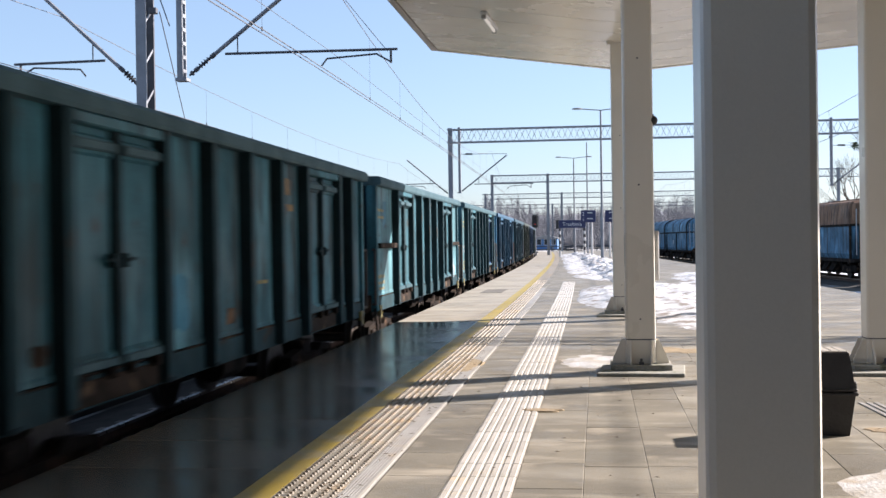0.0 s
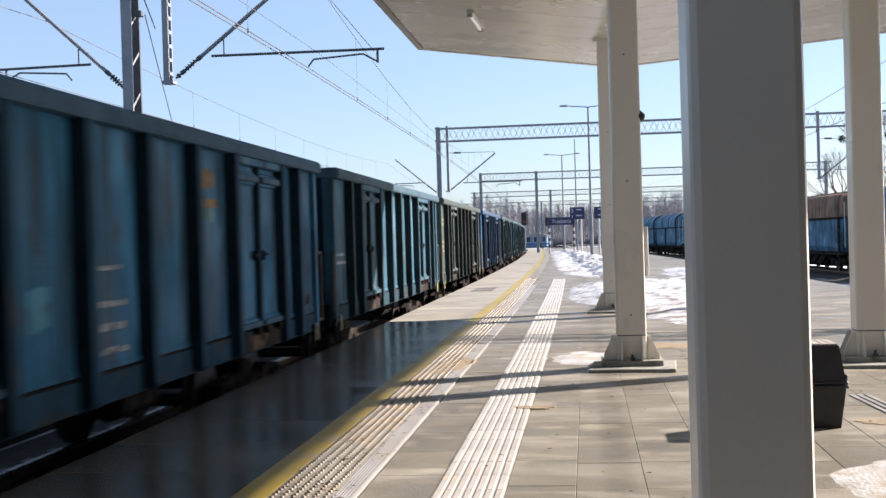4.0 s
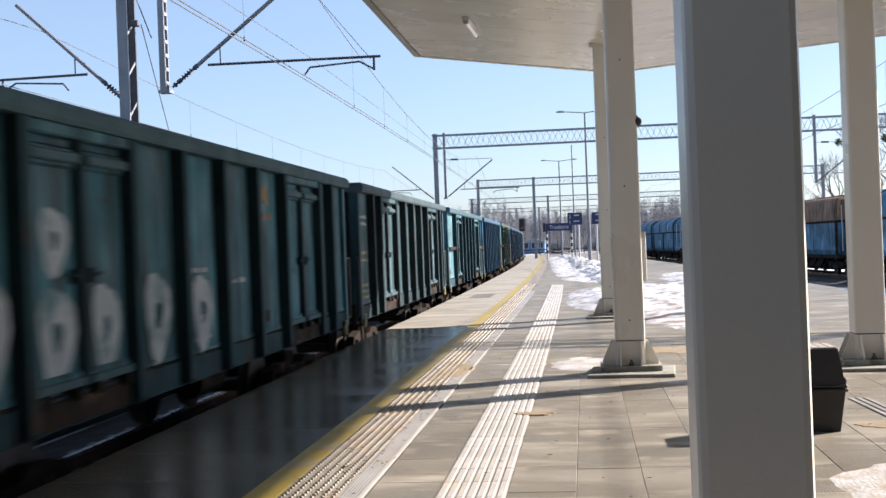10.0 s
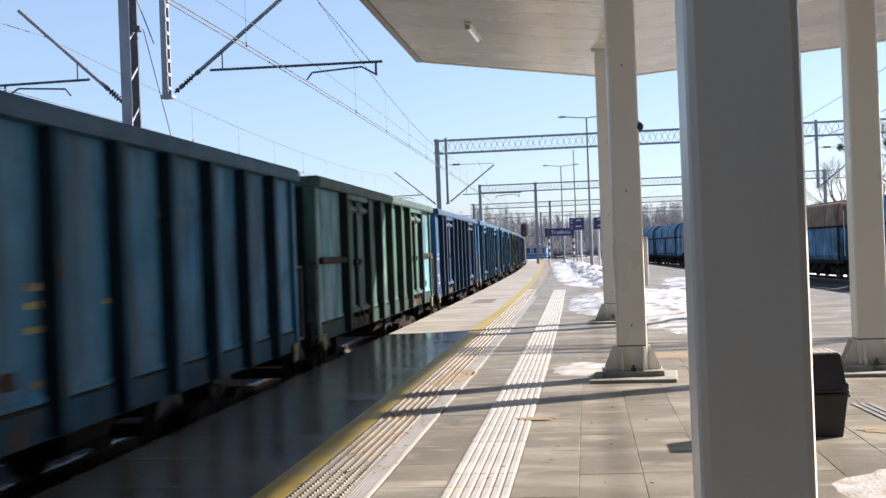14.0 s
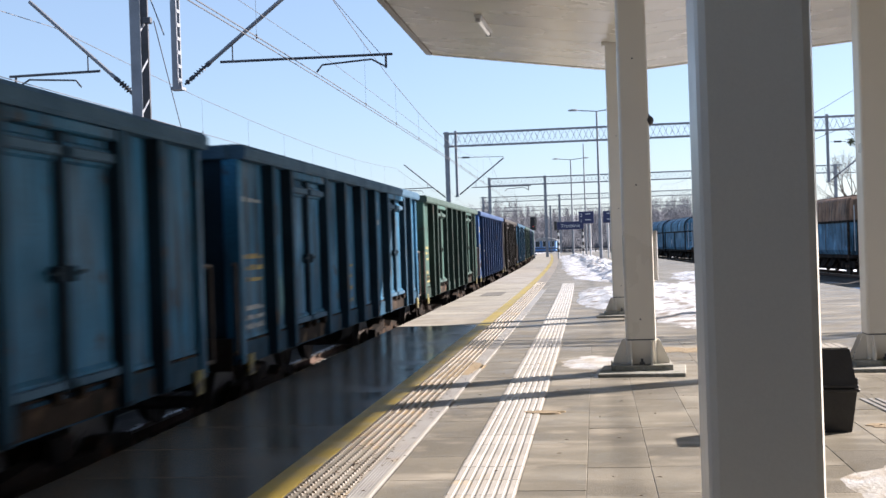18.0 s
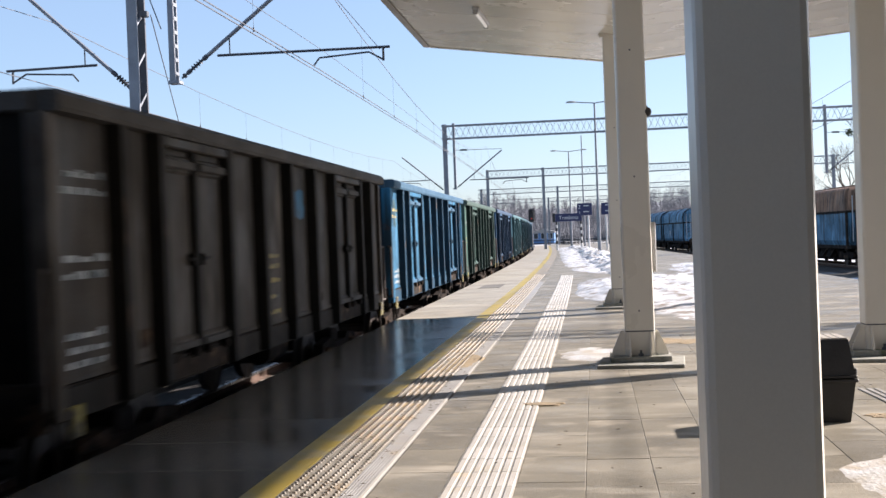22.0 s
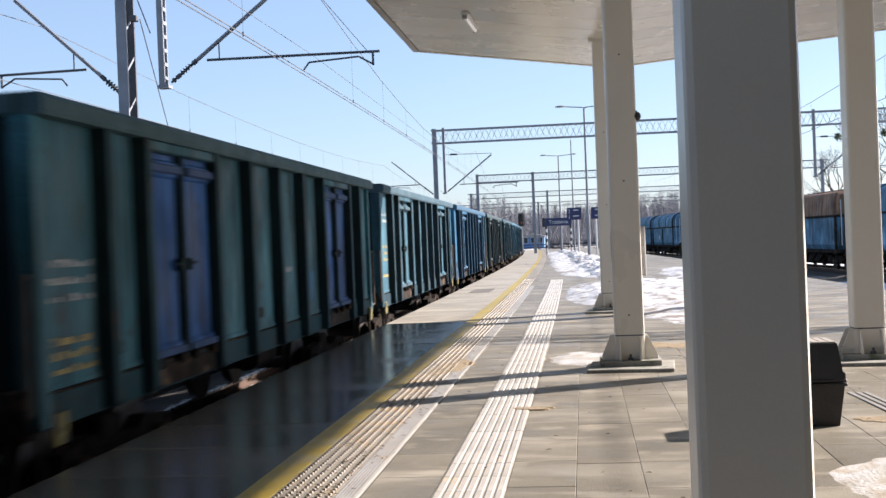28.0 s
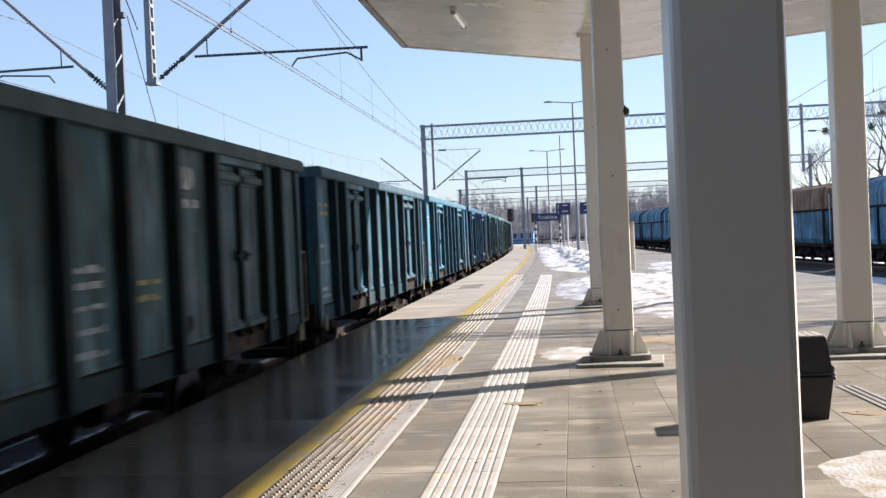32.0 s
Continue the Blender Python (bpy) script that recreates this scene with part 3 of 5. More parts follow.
def build_column(x, y):
    top = soffit_z(x) + 0.03
    t = thing("canopy_column", "cream square steel column on a bolted base plate", "column", pose(x, y, 0), "canopy columns")
    slab = part("plinth", Shape().cbox(-0.41, 0.43, -0.42, 0.42, -0.03, 0.032, 0.008), PLINTH, t, "weathered concrete plinth")
    slab.matrix_basis = pose(0, -0.14, 0, 0, 0, -4)
    part("base_plate", Shape().cbox(-0.30, 0.30, -0.30, 0.30, 0.030, 0.085, 0.006), PLINTH, t, "grey base slab")
    part("shaft", Shape().prism(rounded(0.296, 0.026, 2), 0.332, top, "z"), CREAM, t)
    part("sleeve", Shape().prism(rounded(0.300, 0.03), 0.085, 0.32, "z"), CREAM, t, smooth=True)
    part("seal", Shape().prism(rounded(0.287, 0.03), 0.318, 0.335, "z"), DARKSTEEL, t)
    if x < 1 and 10 < y < 15:
        part("service_box", Shape().cbox(0.1485, 0.195, -0.08, 0.08, 0.91, 1.41, 0.008), WHITE, t, "white service box")
    part("bracket", Shape().prism([(-0.21, top), (0.21, top), (0.19, top - 0.06), (-0.19, top - 0.06)], -0.16, 0.16), CREAM, t)
    for dx, dy in ((1, 0), (-1, 0), (0, 1), (0, -1)):
        for o in (-0.10, 0.10):
            g = Shape()
            prof = [(0.148, 0.085), (0.275, 0.085), (0.275, 0.115), (0.185, 0.315), (0.148, 0.315)]
            if dx:
                g.prism([(dx * a, b) for a, b in prof], o - 0.007, o + 0.007, "y")
            else:
                g.prism([(dy * a, b) for a, b in prof], o - 0.007, o + 0.007, "x")
            part("gusset", g, CREAM, t)
        b = Shape().tube((dx * 0.235, dy * 0.235, 0.085), (dx * 0.235, dy * 0.235, 0.112), 0.026, 6)
        b.tube((dx * 0.235, dy * 0.235, 0.112), (dx * 0.235, dy * 0.235, 0.145), 0.013, 6)
        part("bolt", b, DARKSTEEL, t)
    for z in (0.53, 1.87, 3.13) if y > 10 and x < 1 else ():
        part("rivet", Shape().tube((0.0, -0.147, z), (0.0, -0.154, z), 0.010, 6), DARKSTEEL, t)
    return t


# ---------------------------------------------------------------- overhead line
def truss(s, x0, x1, y, z0, z1, d=0.22, step=0.68):
    """A box girder of angle bars with zigzag lacing, across the tracks. Gives the chords and the lacing."""
    ch, lace = [], Shape()
    for yy in (y - d, y + d):
        for z in (z0, z1):
            ch.append(Shape().box(x0, x1, yy - 0.035, yy + 0.035, z - 0.04, z + 0.04))
        n = int((x1 - x0) / step)
        lo, hi = (z0, z1) if yy < y else (z1, z0)
        for i in range(n):
            a, b = x0 + (x1 - x0) * i / n, x0 + (x1 - x0) * (i + 1) / n
            m = (a + b) / 2
            lace.tube((a, yy, lo), (m, yy, hi), 0.015, 4).tube((m, yy, hi), (b, yy, lo), 0.015, 4)
    for i in range(int((x1 - x0) / 2.4) + 1):
        a = x0 + 2.4 * i
        lace.tube((a, y - d, z0), (a, y + d, z0), 0.022, 4).tube((a, y - d, z1), (a, y + d, z1), 0.022, 4)
    return ch, lace


def lattice_post(x, y, z1, w=0.10, d=0.25):
    """A mast of two channels, one behind the other, joined by lacing on both sides."""
    a, b, back = Shape(), Shape(), Shape()
    for k, sh in ((-1, a), (1, back)):
        u = [(x - w, y + k * d), (x + w, y + k * d), (x + w, y + k * (d - 0.055)), (x + w - 0.012, y + k * (d - 0.055)), (x + w - 0.012, y + k * (d - 0.012)), (x - w + 0.012, y + k * (d - 0.012)), (x - w + 0.012, y + k * (d - 0.055)), (x - w, y + k * (d - 0.055))]
        sh.prism(u, ZG - 0.05, z1, "z")
    z = ZG + 0.3
    while z < z1 - 0.5:
        for sx in (x - w + 0.02, x + w - 0.02):
            b.prism([(y - d + 0.02, z), (y - d + 0.02, z + 0.06), (y + d - 0.02, z + 0.42), (y + d - 0.02, z + 0.36)], sx - 0.005, sx + 0.005, "x")
        z += 0.80
    return a, b, back


def cantilever(g, root, tip, reg, side):
    """A bracket arm from a post: strut, insulators, registration tube and steady arm, which holds the contact wire. side: +1 reaches to the right."""
    root, tip = Vector(root), Vector(tip)
    d = (tip - root).normalized()
    part("strut", Shape().tube(root + d * 0.62, tip, 0.040, 8), STEEL, g)
    part("clevis", Shape().tube(root, root + d * 0.14, 0.022, 6).tube(root + d * 0.05, root + d * 0.10, 0.05, 8), DARKSTEEL, g)
    ins = Shape().tube(root + d * 0.14, root + d * 0.24, 0.045, 8).tube(root + d * 0.24, root + d * 0.64, 0.028, 8).tube(root + d * 0.56, root + d * 0.66, 0.048, 8)
    for i in range(4):
        c = root + d * (0.29 + 0.065 * i)
        ins.tube(c, c + d * 0.02, 0.068, 10, 0.04)
    part("insulator", ins, DARKSTEEL, g, "dark ribbed insulator")
    x0, x1, z = reg
    tube_y = root.y
    part("registration_tube", Shape().tube((x0, tube_y, z), (x1, tube_y, z - 0.02), 0.026, 8), DARKSTEEL, g)
    end = x1 - side * 0.13
    st = Shape().tube((end, tube_y, z), (end, tube_y, z - 0.28), 0.025, 6)
    st.sweep([(end, tube_y, z - 0.26), (end - side * 0.28, tube_y, z - 0.10), (end - side * 1.25, tube_y, z - 0.16), (end - side * 1.36, tube_y, z - 0.30)], 0.018, 6)
    part("steady_arm", st, DARKSTEEL, g)
    part("dropper_link", Shape().tube((x0 + side * 0.25, tube_y, z), root + d * ((x0 + side * 0.25 - root.x) / d.x), 0.014, 5), DARKSTEEL, g)


def build_gantry(y, x_left, x_right, z0, z1, drops, post_xs, label, shift=0.0, arms=True):
    g = thing("catenary_gantry", label, "gantry", group="gantries over the tracks")
    ch, lace = truss(g, x_left, x_right, y, z0, z1)
    for c in ch:
        part("chord", c, STEEL, g)
    tagged(part("lacing", lace, STEEL, g), kind="stuff")
    for x in post_xs:
        if y != NEAR_GANTRY:
            part("post", Shape().prism([(x - 0.12, y - 0.14), (x + 0.12, y - 0.14), (x + 0.12, y - 0.10), (x + 0.08, y - 0.10), (x + 0.08, y + 0.10), (x + 0.12, y + 0.10), (x + 0.12, y + 0.14), (x - 0.12, y + 0.14), (x - 0.12, y + 0.10), (x - 0.08, y + 0.10), (x - 0.08, y - 0.10), (x - 0.12, y - 0.10)], ZG - 0.1, z1 + 0.1, "z"), STEEL, g)
            continue
        a, b, back = lattice_post(x, y, z1 + 0.1)
        part("post", a, STEEL, g)
        # darker steel puts the shade inside the mast into the back channel's colour
        part("back_post", back, DARKSTEEL, g)
        tagged(part("post_lacing", b, STEEL, g), kind="stuff")
    for x, zb, arm in drops:
        dp = Shape()
        for k in (-0.12, 0.11):
            dp.box(x - 0.09, x + 0.025, y + k, y + k + 0.012, zb, z1 + 0.15)
            dp.box(x + 0.013, x + 0.025, y + k + (0.012 if k < 0 else -0.03), y + k + (0.042 if k < 0 else 0.0), zb, z1 + 0.15)
        if y > 30:
            dp = Shape().cbox(x - 0.07, x + 0.07, y - 0.10, y + 0.10, zb, z1 + 0.15, 0.01)
        z = zb + 0.1
        while z < z1 and y < 30:
            dp.box(x + 0.026, x + 0.034, y - 0.10, y + 0.10, z, z + 0.07)
            z += 0.27
        dp.box(x - 0.13, x + 0.10, y - 0.13, y + 0.13, zb - 0.06, zb)
        part("drop_post", dp, STEEL, g)
        if arm and y > 30:
            tz = zb + 2.20
            part("tie_rod", Shape().tube((x, y, tz), (x + arm * 2.75, y, tz - 0.03), 0.014, 5).tube((x + arm * 0.35, y, tz), (x + arm * 0.75, y, tz - 0.01), 0.055, 7), DARKSTEEL, g)
        if arm:
            cantilever(g, (x + arm * 0.12, y, zb + 0.05), (x + arm * 2.75, y, zb + 2.09), (x + arm * 0.85, x + arm * 4.25, zb + 0.45), arm)
    return g


def catenary(off, zc, zm, y_from, y_to, double=True, sag=0.5, aux=0.0, spans=(-24.0, 23.0, 70.0, 107.0, 150.0, 196.0, 250.0)):
    """Contact wires, the messenger above them and the droppers, over one track; the wire goes from side to side at the supports."""
    t = thing("overhead_line", "thin copper contact wires hung from a messenger by droppers", "wire", group="overhead lines")
    con, mes, dro = Shape(), Shape(), Shape()
    k = 0
    for a, b in zip(spans, spans[1:]):
        st0, st1 = (-0.06, 0.06) if k % 2 else (0.06, -0.06)
        k += 1
        n = 10
        pc, pm = [], []
        for i in range(n + 1):
            u = i / n
            s = a + (b - a) * u
            o = off - (st0 + (st1 - st0) * u)
            pc.append(along(s, o, zc)[0])
            pm.append(along(s, o, zm - sag * 4 * u * (1 - u))[0])
        for dd in ((-0.05, 0.05) if double else (0,)):
            con.sweep([p + Vector((dd, 0, 0)) for p in pc], 0.009, 4)
        mes.sweep(pm, 0.008, 4)
        if aux:
            for i, (c, c2) in enumerate(zip(pc, pc[1:])):
                lift = [aux - 0.10 * math.sin(math.pi * (i + e) / n) - zc for e in (0, 1)]
                mes.tube(c + Vector((0.02, 0, lift[0])), c2 + Vector((0.02, 0, lift[1])), 0.005, 4)
        for c, m in list(zip(pc, pm))[1:-1]:
            dro.tube(c, m, 0.003, 4)
            dro.tube(c + Vector((0, 0, 0)), c + Vector((0, 0, 0.07)), 0.016, 4)
    part("contact_wire", con, WIRE, t)
    part("messenger_wire", mes, WIRE, t)
    tagged(part("dropper", dro, WIRE, t), kind="stuff")


# ---------------------------------------------------------------- dirt on the slabs
def build_dirt():
    rnd = random.Random(77)
    s = Shape()
    for i in range(420):
        if rnd.random() < 0.8:
            x, y = XT + X_TACT + rnd.betavariate(2, 2) * 0.5, 5.0 + 14 * rnd.random() ** 1.4
        else:
            x, y = rnd.uniform(-1.2, 2.4), rnd.uniform(5.0, 16.0)
        r, a = rnd.uniform(0.006, 0.018), rnd.uniform(0, 6.28)
        pts = [(x + r * math.cos(a + k) * q, y + r * math.sin(a + k) * q) for k, q in ((0, 1.6), (1.3, 0.7), (2.9, 1.2), (4.4, 0.6))]
        z = 0.012
        s.add([(px, py, z + 0.004 * (k % 2)) for k, (px, py) in enumerate(pts)], [(0, 1, 2, 3)])
    tagged(new("leaf_litter", s.mesh("leaf_litter", LITTER)), "brown crumbs of leaves and dirt on the slabs", "litter", "", "stuff")

    def stain(cx, cy, rx, ry, seed, thick=0.0035):
        k = 26
        top, low = [], []
        for i in range(k):
            a = 2 * math.pi * i / k
            q = 0.65 + 0.55 * noise.noise((math.cos(a) * 1.3 + seed, math.sin(a) * 1.3, seed))
            top.append((cx + rx * q * 0.9 * math.cos(a), cy + ry * q * 0.9 * math.sin(a), thick))
            low.append((cx + rx * q * math.cos(a), cy + ry * q * math.sin(a), -0.004))
        solo("sand_patch", Shape().loft([low, top]), SAND, "thin patch of spilt ochre grit on the slabs", "sand", group="grit patches")

    stain(-0.42, 9.5, 0.26, 0.12, 3.0, 0.0085)
    stain(1.95, 8.6, 0.24, 0.20, 8.0)
    stain(-1.45, 12.8, 0.32, 1.3, 14.0, 0.0045)
    stain(1.0, 14.6, 0.5, 0.6, 23.0)


# ---------------------------------------------------------------- platform furniture
def build_lamp(x, y, h, arms):
    t = thing("platform_lamp", "grey steel lamp post with curved arms and flat lanterns", "street lamp", pose(x, y, 0), "platform lamps")
    part("lower_shaft", Shape().tube((0, 0, -0.02), (0, 0, 2.6), 0.105, 12), STEEL, t, smooth=True)
    part("upper_shaft", Shape().tube((0, 0, 2.6), (0, 0, h + 0.02), 0.075, 12, 0.055), STEEL, t, smooth=True)
    for sd in arms:
        pts = [(0, 0, h - 0.02), (sd * 0.12, 0, h + 0.01), (sd * 0.7, 0, h + 0.06), (sd * 1.1, 0, h + 0.10)]
        part("arm", Shape().sweep(pts, 0.03, 6), STEEL, t)
        lan = Shape()
        lan.loft([[(sd * (1.05 + u), 0.14 * w * c, h + 0.10 + 0.10 * w * s) for c, s in ((1, -0.3), (0.7, 0.5), (0, 0.9), (-0.7, 0.5), (-1, -0.3))] for u, w in ((0, 0.35), (0.15, 0.9), (0.4, 1.0), (0.62, 0.5))])
        part("lantern", lan, PLATE, t, smooth=True)
    return t


def build_sign(x, y, z0, z1, w, posts, lines, label, striped=False):
    t = thing("platform_sign", label, "sign", pose(x, y, 0), "platform signs")
    part("panel", Shape().cbox(-w / 2, w / 2, -0.06, 0.06, z0, z1, 0.015), NAVY, t)
    for px in posts:
        part("post", Shape().tube((px, 0.12, -0.02), (px, 0.12, z1 - 0.05), 0.07, 10), WHITE, t, smooth=True)
        if striped and px < 0:
            part("number_plate", Shape().cbox(px - 0.30, px - 0.09, 0.0, 0.06, z0 - 0.05, z1 + 0.05, 0.01), BLACK, t, "small black plate")
        if striped:
            for i in range(4):
                part("black_band", Shape().tube((px, 0.12, 0.5 + 0.5 * i), (px, 0.12, 0.75 + 0.5 * i), 0.073, 10), BLACK, t)
    for lx, lz, size, body in lines:
        if isinstance(body, str):
            cu = bpy.data.curves.new("lettering", "FONT")
            cu.body, cu.size, cu.extrude, cu.align_x = body, size, 0.004, "CENTER"
            tmp = new("lettering", cu)
            dg = bpy.context.evaluated_depsgraph_get()
            me = bpy.data.meshes.new_from_object(tmp.evaluated_get(dg))
            bpy.data.objects.remove(tmp)
            me.materials.clear()
            me.materials.append(WHITE)
            ob = new("lettering", me)
            ob.parent = t
            ob.matrix_basis = pose(lx, -0.066, lz, 90, 0, 0)
        else:
            part("text_bar", Shape().box(lx - body / 2, lx + body / 2, -0.068, -0.060, lz, lz + size), WHITE, t)
    return t


def build_signal():
    t = thing("railway_signal", "black two-light railway signal on a slim grey post", "signal", pose(-6.25, 125, 0))
    part("post", Shape().tube((0, 0.2, ZG), (0, 0.2, 3.7), 0.07, 10), STEEL, t)
    part("head", Shape().cbox(-0.32, 0.32, -0.1, 0.1, 2.6, 3.95, 0.12), BLACK, t, "black head with rounded ends")
    for z, mt in ((3.6, BLACK), (2.95, REDLIGHT)):
        part("lens", Shape().tube((0, -0.1, z), (0, -0.12, z), 0.08, 12), mt, t)
        part("hood", Shape().loft([[(0.16 * math.cos(a), yy, z + 0.16 * math.sin(a)) for a in [math.pi * i / 8 for i in range(9)]] + [(0.14 * math.cos(a), yy, z + 0.14 * math.sin(a)) for a in [math.pi * i / 8 for i in range(8, -1, -1)]] for yy in (-0.1, -0.38)]), BLACK, t)


def build_grit_box():
    t = thing("grit_box", "black plastic grit box with a slatted grey lid", "box", pose(1.555, 8.55, 0))
    low = [[(sx * (0.105 + 0.035 * u), sy * (0.20 + 0.035 * u), 0.0 + 0.28 * u) for sx, sy in ((-1, -1), (1, -1), (1, 1), (-1, 1))] for u in (0, 1)]
    part("tub", Shape().loft(low), BLACK, t)
    up = [[(sx * (0.14 - 0.032 * u), sy * (0.235 - 0.05 * u), 0.305 + 0.245 * u) for sx, sy in ((-1, -1), (1, -1), (1, 1), (-1, 1))] for u in (0, 1)]
    part("cover", Shape().loft(up), BLACK, t)
    part("rim", Shape().cbox(-0.155, 0.155, -0.255, 0.255, 0.27, 0.292, 0.006).cbox(-0.15, 0.15, -0.25, 0.25, 0.298, 0.318, 0.006), BLACK, t)
    for i in range(4):
        part("lid_slat", Shape().cbox(-0.104 + 0.053 * i, -0.104 + 0.053 * i + 0.048, -0.175, 0.175, 0.55, 0.562, 0.003), LID, t, "grey lid slat")
    part("latch", Shape().cbox(0.14, 0.185, -0.06, 0.06, 0.255, 0.34, 0.006), BLACK, t)


def build_drain():
    """A slotted channel drain across the slabs and a dark cover by the edge."""
    solo("manhole_cover", Shape().cbox(-2.98, -2.42, 30.9, 33.1, -0.01, 0.006, 0.004), KERB, "dark steel access cover let into the slabs", "cover")
    t = thing("drain_channel", "narrow steel drain channel let into the slabs", "drain", pose(2.15, 9.6, 0.0, 0, 0, 3))
    for o in (-0.06, 0.0, 0.06):
        part("drain_bar", Shape().cbox(o - 0.02, o + 0.02, -3.4, 0.4, -0.01, 0.006, 0.003), PLATE, t)


# ---------------------------------------------------------------- the coal train
BAYS = [-6.4, -5.25, -4.42, -2.5, -1.25, 0.0, 1.25, 2.5, 4.42, 5.25, 6.4]
WIDE, PLAIN = (0, 9, 11), (10, 16)   # wagons whose end bays are not split; wagons with no side doors
FLOOR, SILL, BAND, RIM0, RIM1 = 1.16, 0.92, 1.17, 3.02, 3.17
XP, XR = 1.350, 1.465            # plane of the panels; face of the ribs


def style(n):
    return "wide" if n in WIDE else "plain" if n in PLAIN else "common"


def bays_of(kind):
    """The rib lines of a wagon and which of its bays are doors."""
    if kind == "plain":
        return [-6.4 + 12.8 * i / 11 for i in range(12)], ()
    return ([y for y in BAYS if abs(y) != 5.25], (1, 6)) if kind == "wide" else (BAYS, (2, 7))


def build_wheelset():
    s = Shape()
    for sd in (-1, 1):
        n = 20
        rings = []
        for r, x in ((0.10, 0.80), (0.40, 0.79), (0.46, 0.79), (0.46, 0.70), (0.485, 0.69), (0.485, 0.66), (0.40, 0.67), (0.10, 0.66)):
            rings.append([(sd * x, r * math.cos(2 * math.pi * i / n), r * math.sin(2 * math.pi * i / n)) for i in range(n)])
        s.loft(rings)
        for k in range(4):
            a = math.pi / 2 * k + 0.4
            s.tube((sd * 0.80, 0.25 * math.cos(a), 0.25 * math.sin(a)), (sd * 0.815, 0.25 * math.cos(a), 0.25 * math.sin(a)), 0.05, 6)
    s.tube((-1.0, 0, 0), (1.0, 0, 0), 0.075, 10)
    return s


def build_bogie(wagon, y):
    f = Shape()
    for sd in (-1, 1):
        x = sd * 1.0
        f.prism([(-1.25, 0.50), (-1.20, 0.66), (-0.55, 0.72), (-0.40, 0.62), (0.40, 0.62), (0.55, 0.72), (1.20, 0.66), (1.25, 0.50), (1.10, 0.34), (0.70, 0.34), (0.50, 0.42), (0.35, 0.28), (-0.35, 0.28), (-0.50, 0.42), (-0.70, 0.34), (-1.10, 0.34)], x - 0.07, x + 0.07, "x")
        for wy in (-0.9, 0.9):
            f.cbox(x - 0.06, x + 0.12, wy - 0.15, wy + 0.15, 0.36, 0.60, 0.02)
            f.tube((x + 0.02 * sd, wy - 0.24, 0.40), (x + 0.02 * sd, wy - 0.24, 0.62), 0.06, 8).tube((x + 0.02 * sd, wy + 0.24, 0.40), (x + 0.02 * sd, wy + 0.24, 0.62), 0.06, 8)
    f.cbox(-1.0, 1.0, -0.22, 0.22, 0.50, 0.80, 0.03)
    b = part("bogie", f, UNDER, wagon, "grimy cast bogie frame")
    b.matrix_basis = pose(0, y, 0)
    return b


